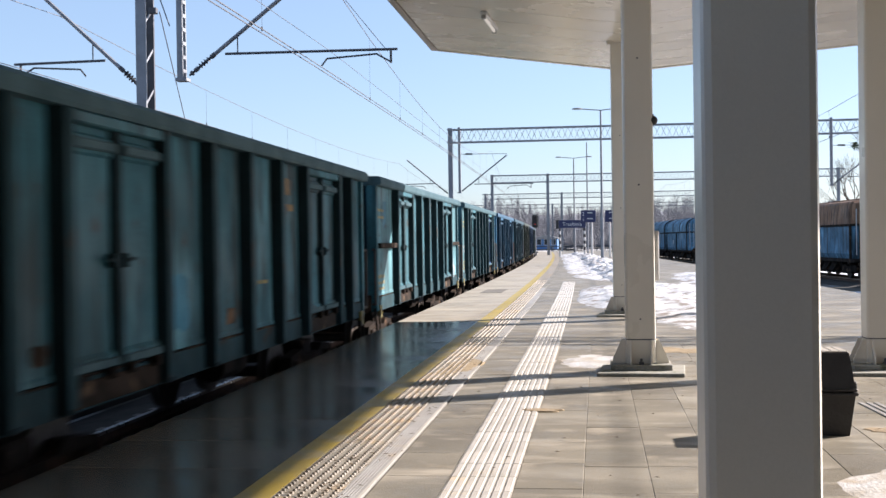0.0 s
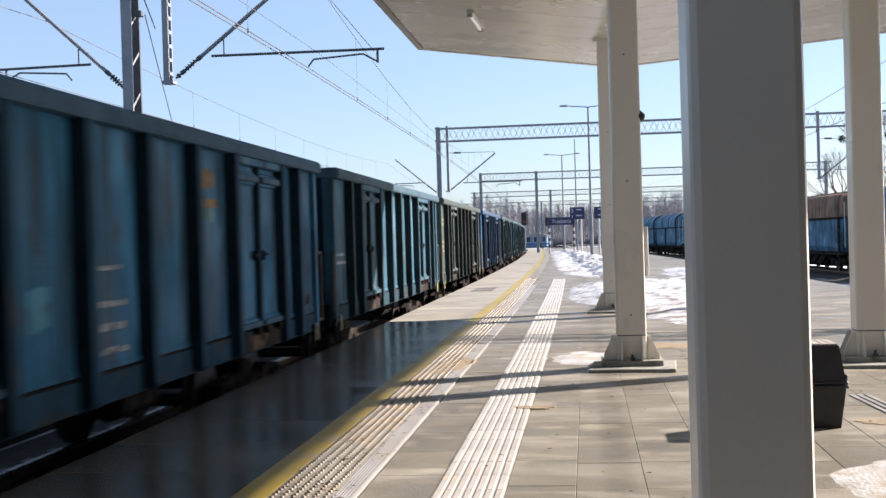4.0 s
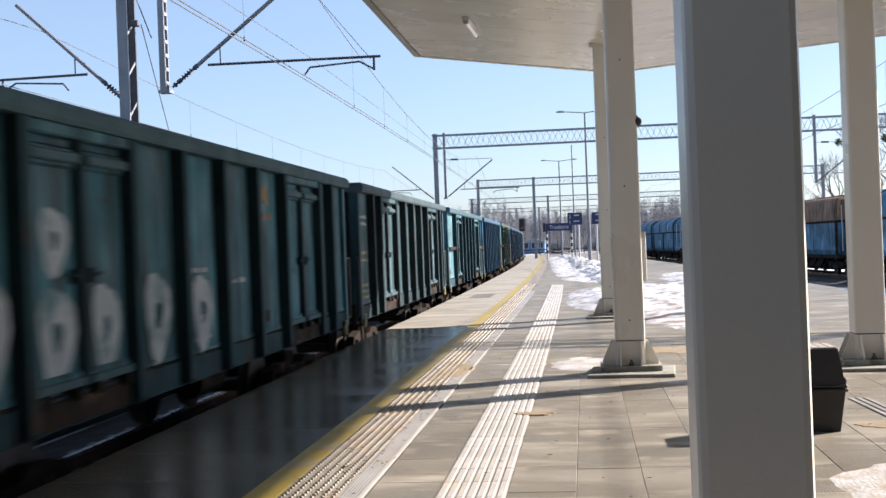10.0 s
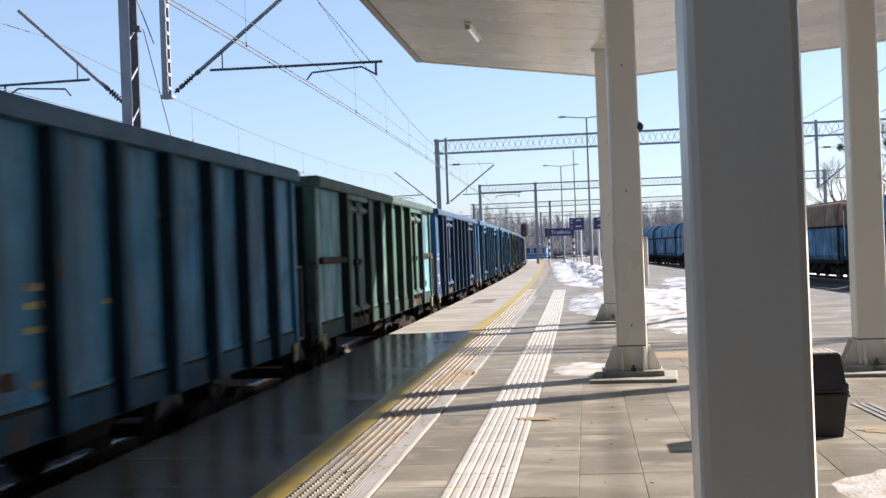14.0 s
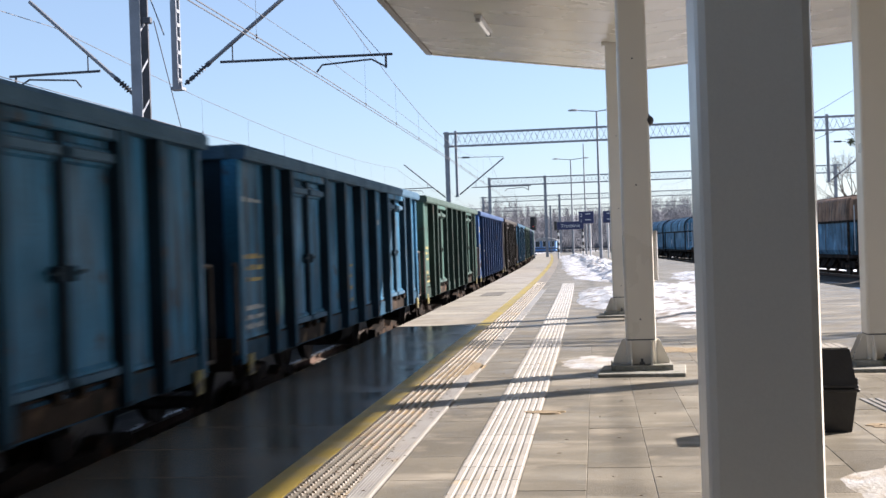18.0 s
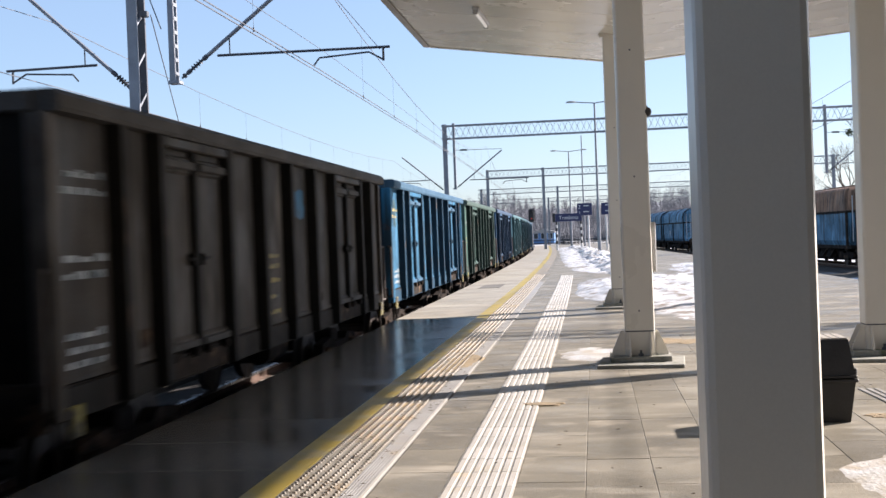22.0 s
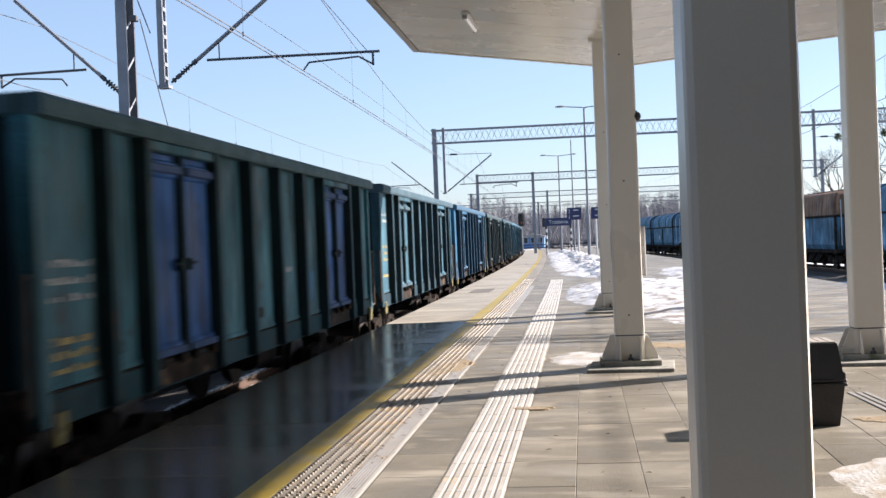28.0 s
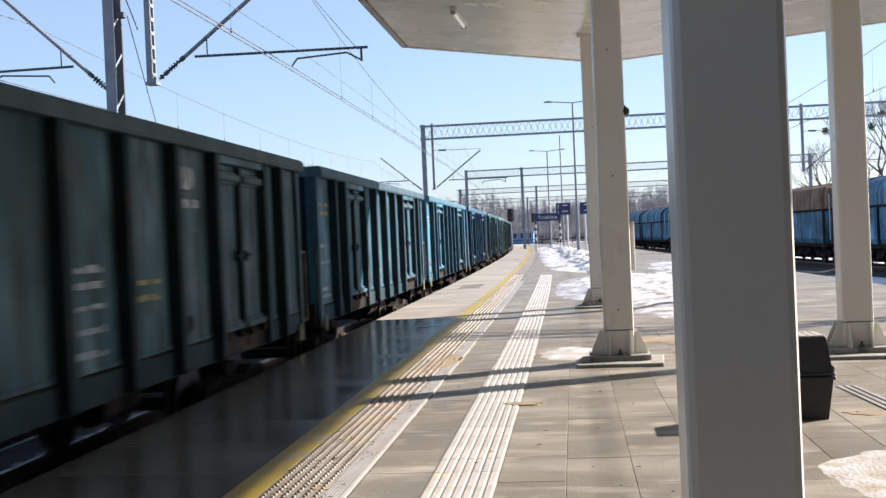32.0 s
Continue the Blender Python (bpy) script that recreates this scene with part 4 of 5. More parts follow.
def build_wagon(kind):
    bays, doors = bays_of(kind)
    w = thing("open_wagon", "teal", "freight wagon", pose(0, 0, ZR), "coal wagons of the passing train")
    P = PAINTS["teal"]
    part("floor", Shape().box(-1.36, 1.36, -6.36, 6.36, FLOOR - 0.06, FLOOR), UNDER, w)
    uf = Shape()
    for x in (-0.45, 0.45):
        uf.prism([(x - 0.06, 0.82), (x + 0.06, 0.82), (x + 0.06, 1.14), (x - 0.06, 1.14)], -6.4, 6.4)
    for y in (-6.3, -4.25, -2.0, 0, 2.0, 4.25, 6.3):
        uf.box(-1.25, 1.25, y - 0.06, y + 0.06, 0.95, 1.14)
    uf.tube((-0.9, -1.9, 0.78), (-0.9, -0.6, 0.78), 0.2, 10).tube((0.85, 0.4, 0.75), (0.85, 1.3, 0.75), 0.16, 10)
    part("underframe", uf, UNDER, w, "rusty dark underframe with brake gear")
    for sd in (-1, 1):
        part("end_beam", Shape().cbox(-1.30, 1.30, sd * 6.42 - 0.05, sd * 6.42 + 0.05, 0.86, 1.20, 0.01), UNDER, w)
    # side towards the platform, bay by bay
    part("sill", Shape().prism([(1.18, SILL), (XP + 0.025, SILL), (XP + 0.025, BAND - 0.03), (XP - 0.02, BAND - 0.015), (XP - 0.02, BAND), (1.18, BAND)], -6.4, 6.4), P, w)
    part("top_rail", Shape().prism([(1.235, RIM0), (XR + 0.005, RIM0), (XR + 0.02, RIM0 + 0.03), (XR + 0.02, RIM1 - 0.04), (XR - 0.02, RIM1), (1.245, RIM1)], -6.43, 6.43), P, w)
    for i, (a, b) in enumerate(zip(bays, bays[1:])):
        a, b = a + 0.055, b - 0.055
        if i in doors:
            m = (a + b) / 2
            part("door_post", Shape().prism([(XP - 0.02, m - 0.07), (XP + 0.002, m - 0.07), (XR - 0.04, m - 0.045), (XR - 0.04, m + 0.045), (XP + 0.002, m + 0.07), (XP - 0.02, m + 0.07)], BAND + 0.002, RIM0, "z"), P, w)
            part("door_flap", Shape().cbox(XP + 0.026, XP + 0.06, a + 0.08, b - 0.08, SILL + 0.02, BAND - 0.05, 0.01), GRIMY, w, "grimy flap under the doors")
            part("door_header", Shape().cbox(XP - 0.02, XP + 0.11, a + 0.052, b - 0.052, 2.93, RIM0 - 0.002, 0.012), P, w)
            for k, (c, d) in enumerate(((a + 0.052, m - 0.071), (m + 0.071, b - 0.052))):
                # leaf with a raised head and foot
                sh = Shape().prism([(XP - 0.02, BAND + 0.01), (XP + 0.05, BAND + 0.01), (XP + 0.05, 1.27), (XP + 0.02, 1.30), (XP + 0.02, 2.72), (XP + 0.045, 2.74), (XP + 0.045, 2.86), (XP + 0.02, 2.88), (XP + 0.02, 2.928), (XP - 0.02, 2.928)], c, d)
                door = part("door", sh, P, w)
                part("door_foot", Shape().cbox(XP + 0.051, XP + 0.09, c + 0.01, d - 0.01, 1.19, 1.25, 0.008), P, door)
                part("latch_bar", Shape().cbox(XP + 0.046, XP + 0.10, c + 0.02, d - 0.02, 2.76, 2.835, 0.012), P, door)
                mid = m - 0.12 if k == 0 else m + 0.12
                part("handle", Shape().cbox(XP + 0.021, XP + 0.09, mid - 0.03, mid + 0.03, 1.91, 2.02, 0.01).tube((XP + 0.08, mid, 1.96), (XP + 0.08, mid + (0.16 if k else -0.16), 1.98), 0.014, 6), P, door)
                for hy in (c + 0.12, d - 0.12):
                    part("hinge", Shape().cbox(XP + 0.03, XP + 0.10, hy - 0.05, hy + 0.05, 1.10, 1.185, 0.01), UNDER, door)
        else:
            part("side_panel", Shape().prism([(XP - 0.03, BAND), (XP + 0.012, BAND), (XP + 0.012, BAND + 0.03), (XP, BAND + 0.05), (XP, RIM0), (XP - 0.03, RIM0)], a, b), P, w)
    for i, y in enumerate(bays[1:-1]):
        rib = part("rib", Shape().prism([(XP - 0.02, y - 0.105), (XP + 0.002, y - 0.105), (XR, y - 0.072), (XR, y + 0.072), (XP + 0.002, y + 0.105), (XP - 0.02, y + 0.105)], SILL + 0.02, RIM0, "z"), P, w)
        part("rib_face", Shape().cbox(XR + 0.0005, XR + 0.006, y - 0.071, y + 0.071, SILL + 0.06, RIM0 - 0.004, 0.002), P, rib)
    for sd in (-1, 1):
        y = sd * 6.37
        part("corner_post", Shape().cbox(1.236, XR - 0.06, y - 0.075, y + 0.06, SILL + 0.01, RIM0, 0.012), P, w)
    # far side, in one
    far = Shape().box(-1.38, -1.30, -6.4, 6.4, SILL, RIM1)
    for y in bays[1:-1]:
        far.box(-XR, -1.38, y - 0.06, y + 0.06, SILL, RIM0)
    far.box(-XR, -1.30, -6.42, 6.42, RIM0, RIM1 - 0.002)
    part("far_side_wall", far, P, w)
    for sd in (-1, 1):
        y = sd * 6.36
        part("end_wall", Shape().cbox(-1.335, 1.234, y - 0.04, y + 0.04, 1.2, RIM1 - 0.006, 0.01), P, w)
        part("end_rail", Shape().cbox(-1.30, 1.30, y + sd * 0.04 - 0.06, y + sd * 0.04 + 0.06, RIM0, RIM1 - 0.004, 0.012), P, w)
        for x in (-0.85, -0.28, 0.28, 0.85):
            part("end_rib", Shape().prism([(x - 0.07, y), (x - 0.05, y + sd * 0.14), (x + 0.05, y + sd * 0.14), (x + 0.07, y)], 1.2, RIM0, "z"), P, w)
        # buffers, coupling, step and rail
        for x in (-0.875, 0.875):
            bf = Shape().tube((x, sd * 6.45, 1.02), (x, sd * 6.78, 1.02), 0.105, 12).tube((x, sd * 6.78, 1.02), (x, sd * 6.95, 1.02), 0.075, 12)
            bf.tube((x, sd * 6.95, 1.02), (x, sd * 7.0, 1.02), 0.235, 16, 0.225)
            part("buffer", bf, UNDER, w, "round steel buffer")
        part("coupling", Shape().cbox(-0.05, 0.05, sd * 6.72 - 0.27, sd * 6.72 + 0.27, 0.92, 1.02, 0.02), UNDER, w)
        gr = [(1.34, sd * 6.50, 1.05), (1.40, sd * 6.62, 1.05), (1.40, sd * 6.62, 1.95), (1.34, sd * 6.46, 1.95)]
        part("handrail", Shape().sweep(gr, 0.022, 6), TYRE, w)
        stp = Shape().sweep([(1.36, sd * 6.12, 0.98), (1.40, sd * 6.12, 0.45), (1.40, sd * 6.44, 0.45), (1.36, sd * 6.44, 0.98)], 0.02, 5).cbox(1.30, 1.44, sd * 6.28 - 0.17, sd * 6.28 + 0.17, 0.44, 0.47, 0.006)
        part("step", stp, UNDER, w)
        part("end_marking", Shape().cbox(XP + 0.027, XP + 0.07, sd * 6.18 - 0.10, sd * 6.18 + 0.10, 0.80, 1.02, 0.01), YELLOWMARK, w, "worn yellow marking")
    # the body rides on its springs
    for ob in w.children_recursive:
        ob.data.transform(Matrix.Translation((0, 0, 0.06)))
    for y in (-4.25, 4.25):
        b = build_bogie(w, y)
        for wy in (-0.9, 0.9):
            ws = part("wheelset", build_wheelset(), TYRE, b)
            ws.matrix_basis = pose(0, wy, 0.46)
    return w


PAINTED = {"top_rail", "sill", "door_header", "door_foot", "door_post", "door", "latch_bar", "handle", "side_panel", "rib", "rib_face", "corner_post", "far_side_wall", "end_wall", "end_rail", "end_rib"}
# paint of each wagon in the order in which they pass, with doors or panels of another colour
TRAIN = ["teal", "teal", "teal", "teal", "blue", "petrol", "olive", "navy", "slate", "teal", "slate", "teal",
         "blue", "green", "navy", "blue", "blue", "green", "royal", "brown", "blue", "green", "navy", "light_teal",
         "teal", "petrol", "blue", "slate", "petrol", "cyan", "blue", "teal", "light_teal", "green", "navy", "slate", "teal", "blue", "olive"]
FIRST = -2
ODD_DOORS = {22: "royal"}
ODD_PANEL = {0: "light_teal", 1: "light_teal", 11: "light_teal", 9: "light_teal", 5: "cyan", 25: "light_teal"}
WAGONS = []


def repaint(wagon, n, key):
    for ob in wagon.children_recursive:
        nm = ob.name.split(".")[0]
        if nm in PAINTED:
            k = key
            if nm in ("door", "latch_bar", "door_foot") and n in ODD_DOORS:
                k = ODD_DOORS[n]
            if n == 1 and nm == "door" and ob.data.vertices[0].co.y > 3.4:
                k = "royal"      # one leaf from another wagon
            if nm == "side_panel" and n in ODD_PANEL and (ob.data.vertices[0].co.y < -5.5 or n in WIDE and ob.data.vertices[0].co.y > 4.4):
                k = ODD_PANEL[n]
            ob.material_slots[0].link = "OBJECT"
            ob.material_slots[0].material = DARKENED[k] if nm in ("rib_face", "sill") else RIMS[k] if nm in ("top_rail", "end_rail", "latch_bar", "door_foot") else SHADED[k] if nm in ("handle", "rib", "end_wall", "end_rib", "door_post", "far_side_wall") else PAINTS[k]


def graffiti(wagon, n):
    """Large sprayed letters that cannot be read, as plain strokes."""
    faded = n == 7
    loops = [(-4.85, 1.70, 0.28, 0.40), (-3.85, 2.28, 0.22, 0.24), (-3.85, 1.62, 0.30, 0.36), (-2.98, 1.62, 0.26, 0.36), (-1.85, 1.65, 0.30, 0.38), (-0.62, 1.62, 0.30, 0.36)] if faded else [(1.70, 1.78, 0.32, 0.40), (2.85, 1.95, 0.22, 0.20), (2.95, 1.58, 0.26, 0.24), (5.20, 1.55, 0.22, 0.20), (5.35, 1.38, 0.30, 0.18)]
    for y, z, ry, rz in loops:
        k = 14
        ring = []
        for i in range(k):
            a = 2 * math.pi * i / k
            wob = 1 + 0.15 * math.sin(3 * a + n)
            ring.append([(XP + dx, y + math.cos(a) * ry * q * wob, z + math.sin(a) * rz * q * wob) for dx, q in ((0.024, 1.0), (0.027, 1.0), (0.027, 0.30), (0.024, 0.30))])
        s = Shape()
        s.v = [p for r in ring for p in r]
        s.f = [(4 * i + j, 4 * i + (j + 1) % 4, 4 * ((i + 1) % k) + (j + 1) % 4, 4 * ((i + 1) % k) + j) for i in range(k) for j in range(4)]
        part("graffiti", s, OLDSPRAY if faded else SPRAY, wagon, "pale sprayed graffiti loop")


def blot(s, y, z, ry, rz, x, rnd):
    """An uneven flat patch of paint on the side."""
    k = 12
    ring = []
    for i in range(k):
        a = 2 * math.pi * (i + 0.5) / k
        c, d = math.cos(a), math.sin(a)
        q = rnd.uniform(0.82, 1.12) / max(abs(c), abs(d)) ** 0.7
        ring.append((y + c * q * ry, z + d * q * rz))
    s.prism(ring, x, x + 0.002, "x")


def markings(wagon, n):
    """Worn stencils, repainted patches and rust that set one wagon apart from the next."""
    rnd = random.Random(500 + n)
    bays, doors = bays_of(style(n))
    panels = [(a + b) / 2 for i, (a, b) in enumerate(zip(bays, bays[1:])) if i not in doors]
    if n in WIDE:
        for y0 in (-6.28, 4.54):
            part("panel_step", Shape().cbox(XP + 0.001, XP + 0.10, y0, y0 + 1.74, 2.03, 2.12, 0.012), GRIMY, wagon, "grimy step across the end panel")
    # rows of worn writing: a tall block on the first panel, two more by the middle, and a badge near the rim
    first = (-6.22, -5.42)
    blocks = [(first, (2.66, 2.54)), (first, (2.06, 1.94, 1.82)), (first, (1.52, 1.42, 1.32)), ((-0.95, -0.35), (1.98, 1.86, 1.70, 1.52, 1.34)), ((0.35, 0.95), (1.84, 1.70))]
    if n in PLAIN:
        part("hatch", Shape().cbox(XP + 0.001, XP + 0.05, -5.1, -4.2, 1.98, 2.06, 0.01).cbox(XP + 0.001, XP + 0.06, -5.1, -4.2, 1.84, 1.93, 0.01), DARKSTEEL, wagon, "small latched hatch")
    for (y0, y1), zs in blocks:
        if rnd.random() < 0.3:
            continue
        s = Shape()
        for z in zs:
            if rnd.random() < 0.2:
                continue
            y = y0 + rnd.uniform(0, 0.12)
            while y < y1 - 0.05:
                ln = rnd.uniform(0.10, 0.30)
                s.box(XP + 0.003, XP + 0.0055, y, min(y + ln, y1), z, z + rnd.uniform(0.035, 0.06))
                y += ln + rnd.uniform(0.025, 0.06)
        if s.v:
            tagged(part("stencil", s, STENCIL if rnd.random() < 0.5 else CHALK, wagon, "worn stencilled bars"), kind="stuff")
    if rnd.random() < 0.85:
        s = Shape().box(XP + 0.003, XP + 0.0055, 1.62, 2.14, 2.52, 2.60)
        blot(s, 1.86, 2.80, 0.17, 0.10, XP + 0.003, rnd)
        part("badge", s, CHALK if n in (14, 18, 25) else BADGE, wagon, "worn painted badge over a bar")
    for k in range(rnd.randint(1, 2)):
        s = Shape()
        y = rnd.choice(panels) + rnd.uniform(-0.1, 0.1)
        blot(s, y, rnd.choice((1.62, 1.75, 2.50, 2.62)), rnd.uniform(0.15, 0.30), rnd.uniform(0.12, 0.28), XP + 0.0015 + 0.0005 * k, rnd)
        part("repainted_patch", s, PAINTS[rnd.choice(("light_teal", "blue", "cyan", "slate", "brown", "olive"))], wagon, "patch of other paint")
    for k in range(rnd.randint(1, 3)):
        s = Shape()
        blot(s, rnd.choice(panels) + rnd.uniform(-0.2, 0.2), 1.42, rnd.uniform(0.10, 0.20), rnd.uniform(0.06, 0.09), XP + 0.007, rnd)
        part("rust_patch", s, GRIMY, wagon, "rusted patch above the sill")


def wagon_pose(n, t):
    q, a = along(GAP0 + PITCH * (n + 0.5) - travelled(t), 0, ZR)
    return Matrix.Translation(q) @ Matrix.Rotation(a, 4, "Z")


def build_train():
    bases = {kind: build_wagon(kind) for kind in ("common", "wide", "plain")}
    used = set()
    for i, key in enumerate(TRAIN):
        n = FIRST + i
        kind = style(n)
        w = copy_thing(bases[kind], wagon_pose(n, 0)) if kind in used else bases[kind]
        used.add(kind)
        w.matrix_basis = wagon_pose(n, 0)
        extra = ", %s doors" % WORDS[ODD_DOORS[n]] if n in ODD_DOORS else ", sprayed graffiti" if n in (0, 7) else ""
        tagged(w, "weathered %s open coal wagon, ribbed steel sides%s" % (WORDS[key], extra))
        WAGONS.append((n, w))
    for (n, w), key in zip(WAGONS, TRAIN):
        repaint(w, n, key)
        markings(w, n)
        if n in (0, 7):
            graffiti(w, n)


# ---------------------------------------------------------------- parked hopper wagons
HOP = {
    "blue": paint("hopper_blue_paint", (0.105, 0.275, 0.420), (0.135, 0.305, 0.430)),
    "brown": paint("hopper_brown_paint", (0.330, 0.180, 0.105), (0.360, 0.210, 0.125)),
}


def build_hopper(key):
    w = thing("hopper_wagon", "x", "freight wagon", None, "parked hopper wagons")
    L = 6.3
    part("lower_body", Shape().prism([(-1.30, 1.00), (1.30, 1.00), (1.42, 1.25), (1.42, 2.60), (-1.42, 2.60), (-1.42, 1.25)], -L, L), HOP["blue"], w)
    # upper body with round shoulders; its ends draw in
    if key == "blue":
        half = [(1.45, 2.68), (1.45, 3.15), (1.38, 3.45), (1.20, 3.68), (0.90, 3.84), (0.5, 3.92), (0.0, 3.94)]
    else:
        # straight sides that lean in under a low roof
        half = [(1.45, 2.68), (1.42, 3.20), (1.37, 3.66), (1.30, 3.76), (0.90, 3.84), (0.5, 3.90), (0.0, 3.92)]
    prof = half + [(-x, z) for x, z in reversed(half[:-1])]
    part("upper_body", Shape().loft([[(x * k, yy, 2.68 + (z - 2.68) * k) for x, z in prof] for yy, k in ((-L + 0.02, 0.90), (-L + 0.35, 1.0), (L - 0.35, 1.0), (L - 0.02, 0.90))]), HOP[key], w)
    for yy in (-L + 0.30, -L / 3, L / 3, L - 0.30) if key == "blue" else ():
        part("hoop", Shape().loft([[(x * 1.018, yy + e, 2.68 + (z - 2.68) * 1.018) for x, z in prof] for e in (-0.07, 0.07)]), UNDER, w)
    part("belt_rail", Shape().cbox(-1.49, 1.49, -L - 0.03, L + 0.03, 2.58, 2.69, 0.01), UNDER, w)
    part("sole_bar", Shape().cbox(-1.36, 1.36, -L - 0.2, L + 0.2, 0.84, 1.02, 0.01), UNDER, w)
    for sd in (-1, 1):
        for yy, wd in ((-L + 0.10, 0.12), (0.0, 0.09), (L - 0.10, 0.12)):
            part("stanchion", Shape().cbox(sd * 1.45 - 0.04, sd * 1.45 + 0.04, yy - wd, yy + wd, 1.02, 2.58, 0.01), UNDER, w)
        for x in (-0.65, 0.65):
            part("roof_rib", Shape().cbox(x - 0.06, x + 0.06, sd * 0.3, sd * (L - 0.5), 3.80, 3.92, 0.01), HOP[key], w)
    for sd in (-1, 1):
        for x in (-0.875, 0.875):
            part("buffer", Shape().tube((x, sd * (L + 0.2), 1.02), (x, sd * (L + 0.55), 1.02), 0.09, 10).tube((x, sd * (L + 0.55), 1.02), (x, sd * (L + 0.60), 1.02), 0.23, 14), UNDER, w)
        part("end_ladder", Shape().sweep([(-1.2, sd * (L + 0.06), 1.2), (-1.2, sd * (L + 0.06), 3.4)], 0.02, 5).sweep([(-0.85, sd * (L + 0.06), 1.2), (-0.85, sd * (L + 0.06), 3.4)], 0.02, 5), WHITE, w)
    for i in range(4):
        y = -2.1 + 1.4 * i
        part("discharge_chute", Shape().loft([[(sx * 1.0, y + sy * 0.62, 0.90) for sx, sy in ((-1, -1), (1, -1), (1, 1), (-1, 1))], [(sx * 1.28, y + sy * 0.35, 0.40) for sx, sy in ((-1, -1), (1, -1), (1, 1), (-1, 1))]]), UNDER, w)
    # dark block added to stand in for the shade under the wagon
    part("hopper_pan", Shape().prism([(-0.75, 0.22), (0.75, 0.22), (1.05, 0.86), (-1.05, 0.86)], -3.25, 3.25), UNDER, w)
    part("plate", Shape().box(-1.445, -1.419, 2.0, 2.25, 1.55, 1.95), WHITE, w, "small white data plate")
    for y in (-4.6, 4.6):
        b = build_bogie(w, y)
        for wy in (-0.9, 0.9):
            ws = part("wheelset", build_wheelset(), TYRE, b)
            ws.matrix_basis = pose(0, wy, 0.46)
    return w


def build_hoppers():
    bases = {}
    for y, key in [(52.4, "blue"), (66.4, "brown"), (80.4, "blue"), (94.4, "blue"), (115.9, "blue"), (129.85, "blue"), (143.8, "blue")]:
        p, a = track_line("yard", y)
        m = Matrix.Translation((p.x, p.y, ZR)) @ Matrix.Rotation(a, 4, "Z")
        if key in bases:
            w = copy_thing(bases[key], m)
        else:
            w = bases[key] = build_hopper(key)
        w.matrix_basis = m
        tagged(w, "parked blue hopper wagon with a rounded cover" if key == "blue" else "parked hopper wagon with a rusty brown upper body over blue")
        if key == "brown":
            sp = Shape()
            for k in range(7):
                yy = 1.2 + 0.33 * k
                up = 0.15 + 0.05 * (k * 3 % 4)
                sp.prism([(yy, 2.98), (yy + 0.10, 2.98), (yy + 0.2, 2.98 + up), (yy + 0.08, 2.98 + up)], -1.436, -1.424, "x")
            sp.box(-1.442, -1.428, 1.2, 3.4, 2.90, 2.93)
            part("graffiti", sp, MARKING, w, "faint sprayed strokes")


# ---------------------------------------------------------------- trees and distance
BARK = surface("bare_bark", (0.104, 0.084, 0.068), (0.144, 0.120, 0.100), 1.5, 0.9)
# far bark is paler and bluer, with the haze put into its colour
HAZED_BARK = surface("distant_bare_wood", (0.157, 0.160, 0.182), (0.200, 0.203, 0.220), 0.05, 0.95, bump=0)
MISTLE = surface("mistletoe_green", (0.07, 0.09, 0.04), (0.09, 0.11, 0.05), 2, 0.8)


def branch(s, p, d, ln, r, depth, rnd, tips):
    q = p + d * ln
    s.tube(p, q, r, 5 if depth > 2 else 3, r * 0.68)
    if depth == 0:
        tips.append(q)
        return
    for k in range(3 if depth < 4 else 2):
        nd = (d + Vector((rnd.uniform(-0.75, 0.75), rnd.uniform(-0.75, 0.75), rnd.uniform(-0.15, 0.55)))).normalized()
        branch(s, q if k else p + d * ln * rnd.uniform(0.6, 0.95), nd, ln * rnd.uniform(0.66, 0.86), r * 0.6, depth - 1, rnd, tips)


def build_tree(x, y, h, seed, mistletoe=0):
    rnd = random.Random(seed)
    t = thing("bare_tree", "bare winter tree with mistletoe clumps" if mistletoe else "bare winter tree with thin twigs", "tree", pose(x, y, ZG))
    s = Shape()
    trunk = Shape().tube((0, 0, -0.1), (0, 0, h * 0.28), h * 0.022, 9, h * 0.016)
    part("trunk", trunk, BARK, t, smooth=True)
    tips = []
    for k in range(4):
        d = Vector((rnd.uniform(-0.6, 0.6), rnd.uniform(-0.6, 0.6), 1)).normalized()
        branch(s, Vector((0, 0, h * 0.26)), d, h * 0.21, h * 0.011, 5, rnd, tips)
    part("crown", s, BARK, t)
    for k in range(mistletoe):
        c = rnd.choice(tips) * rnd.uniform(0.8, 0.97)
        b = Shape()
        for i in range(60):
            d = Vector((rnd.gauss(0, 1), rnd.gauss(0, 1), rnd.gauss(0, 1))).normalized()
            b.tube(c, c + d * rnd.uniform(0.4, 0.62), 0.03, 3, 0.05)
        part("mistletoe", b, MISTLE, t, "dark green mistletoe ball")


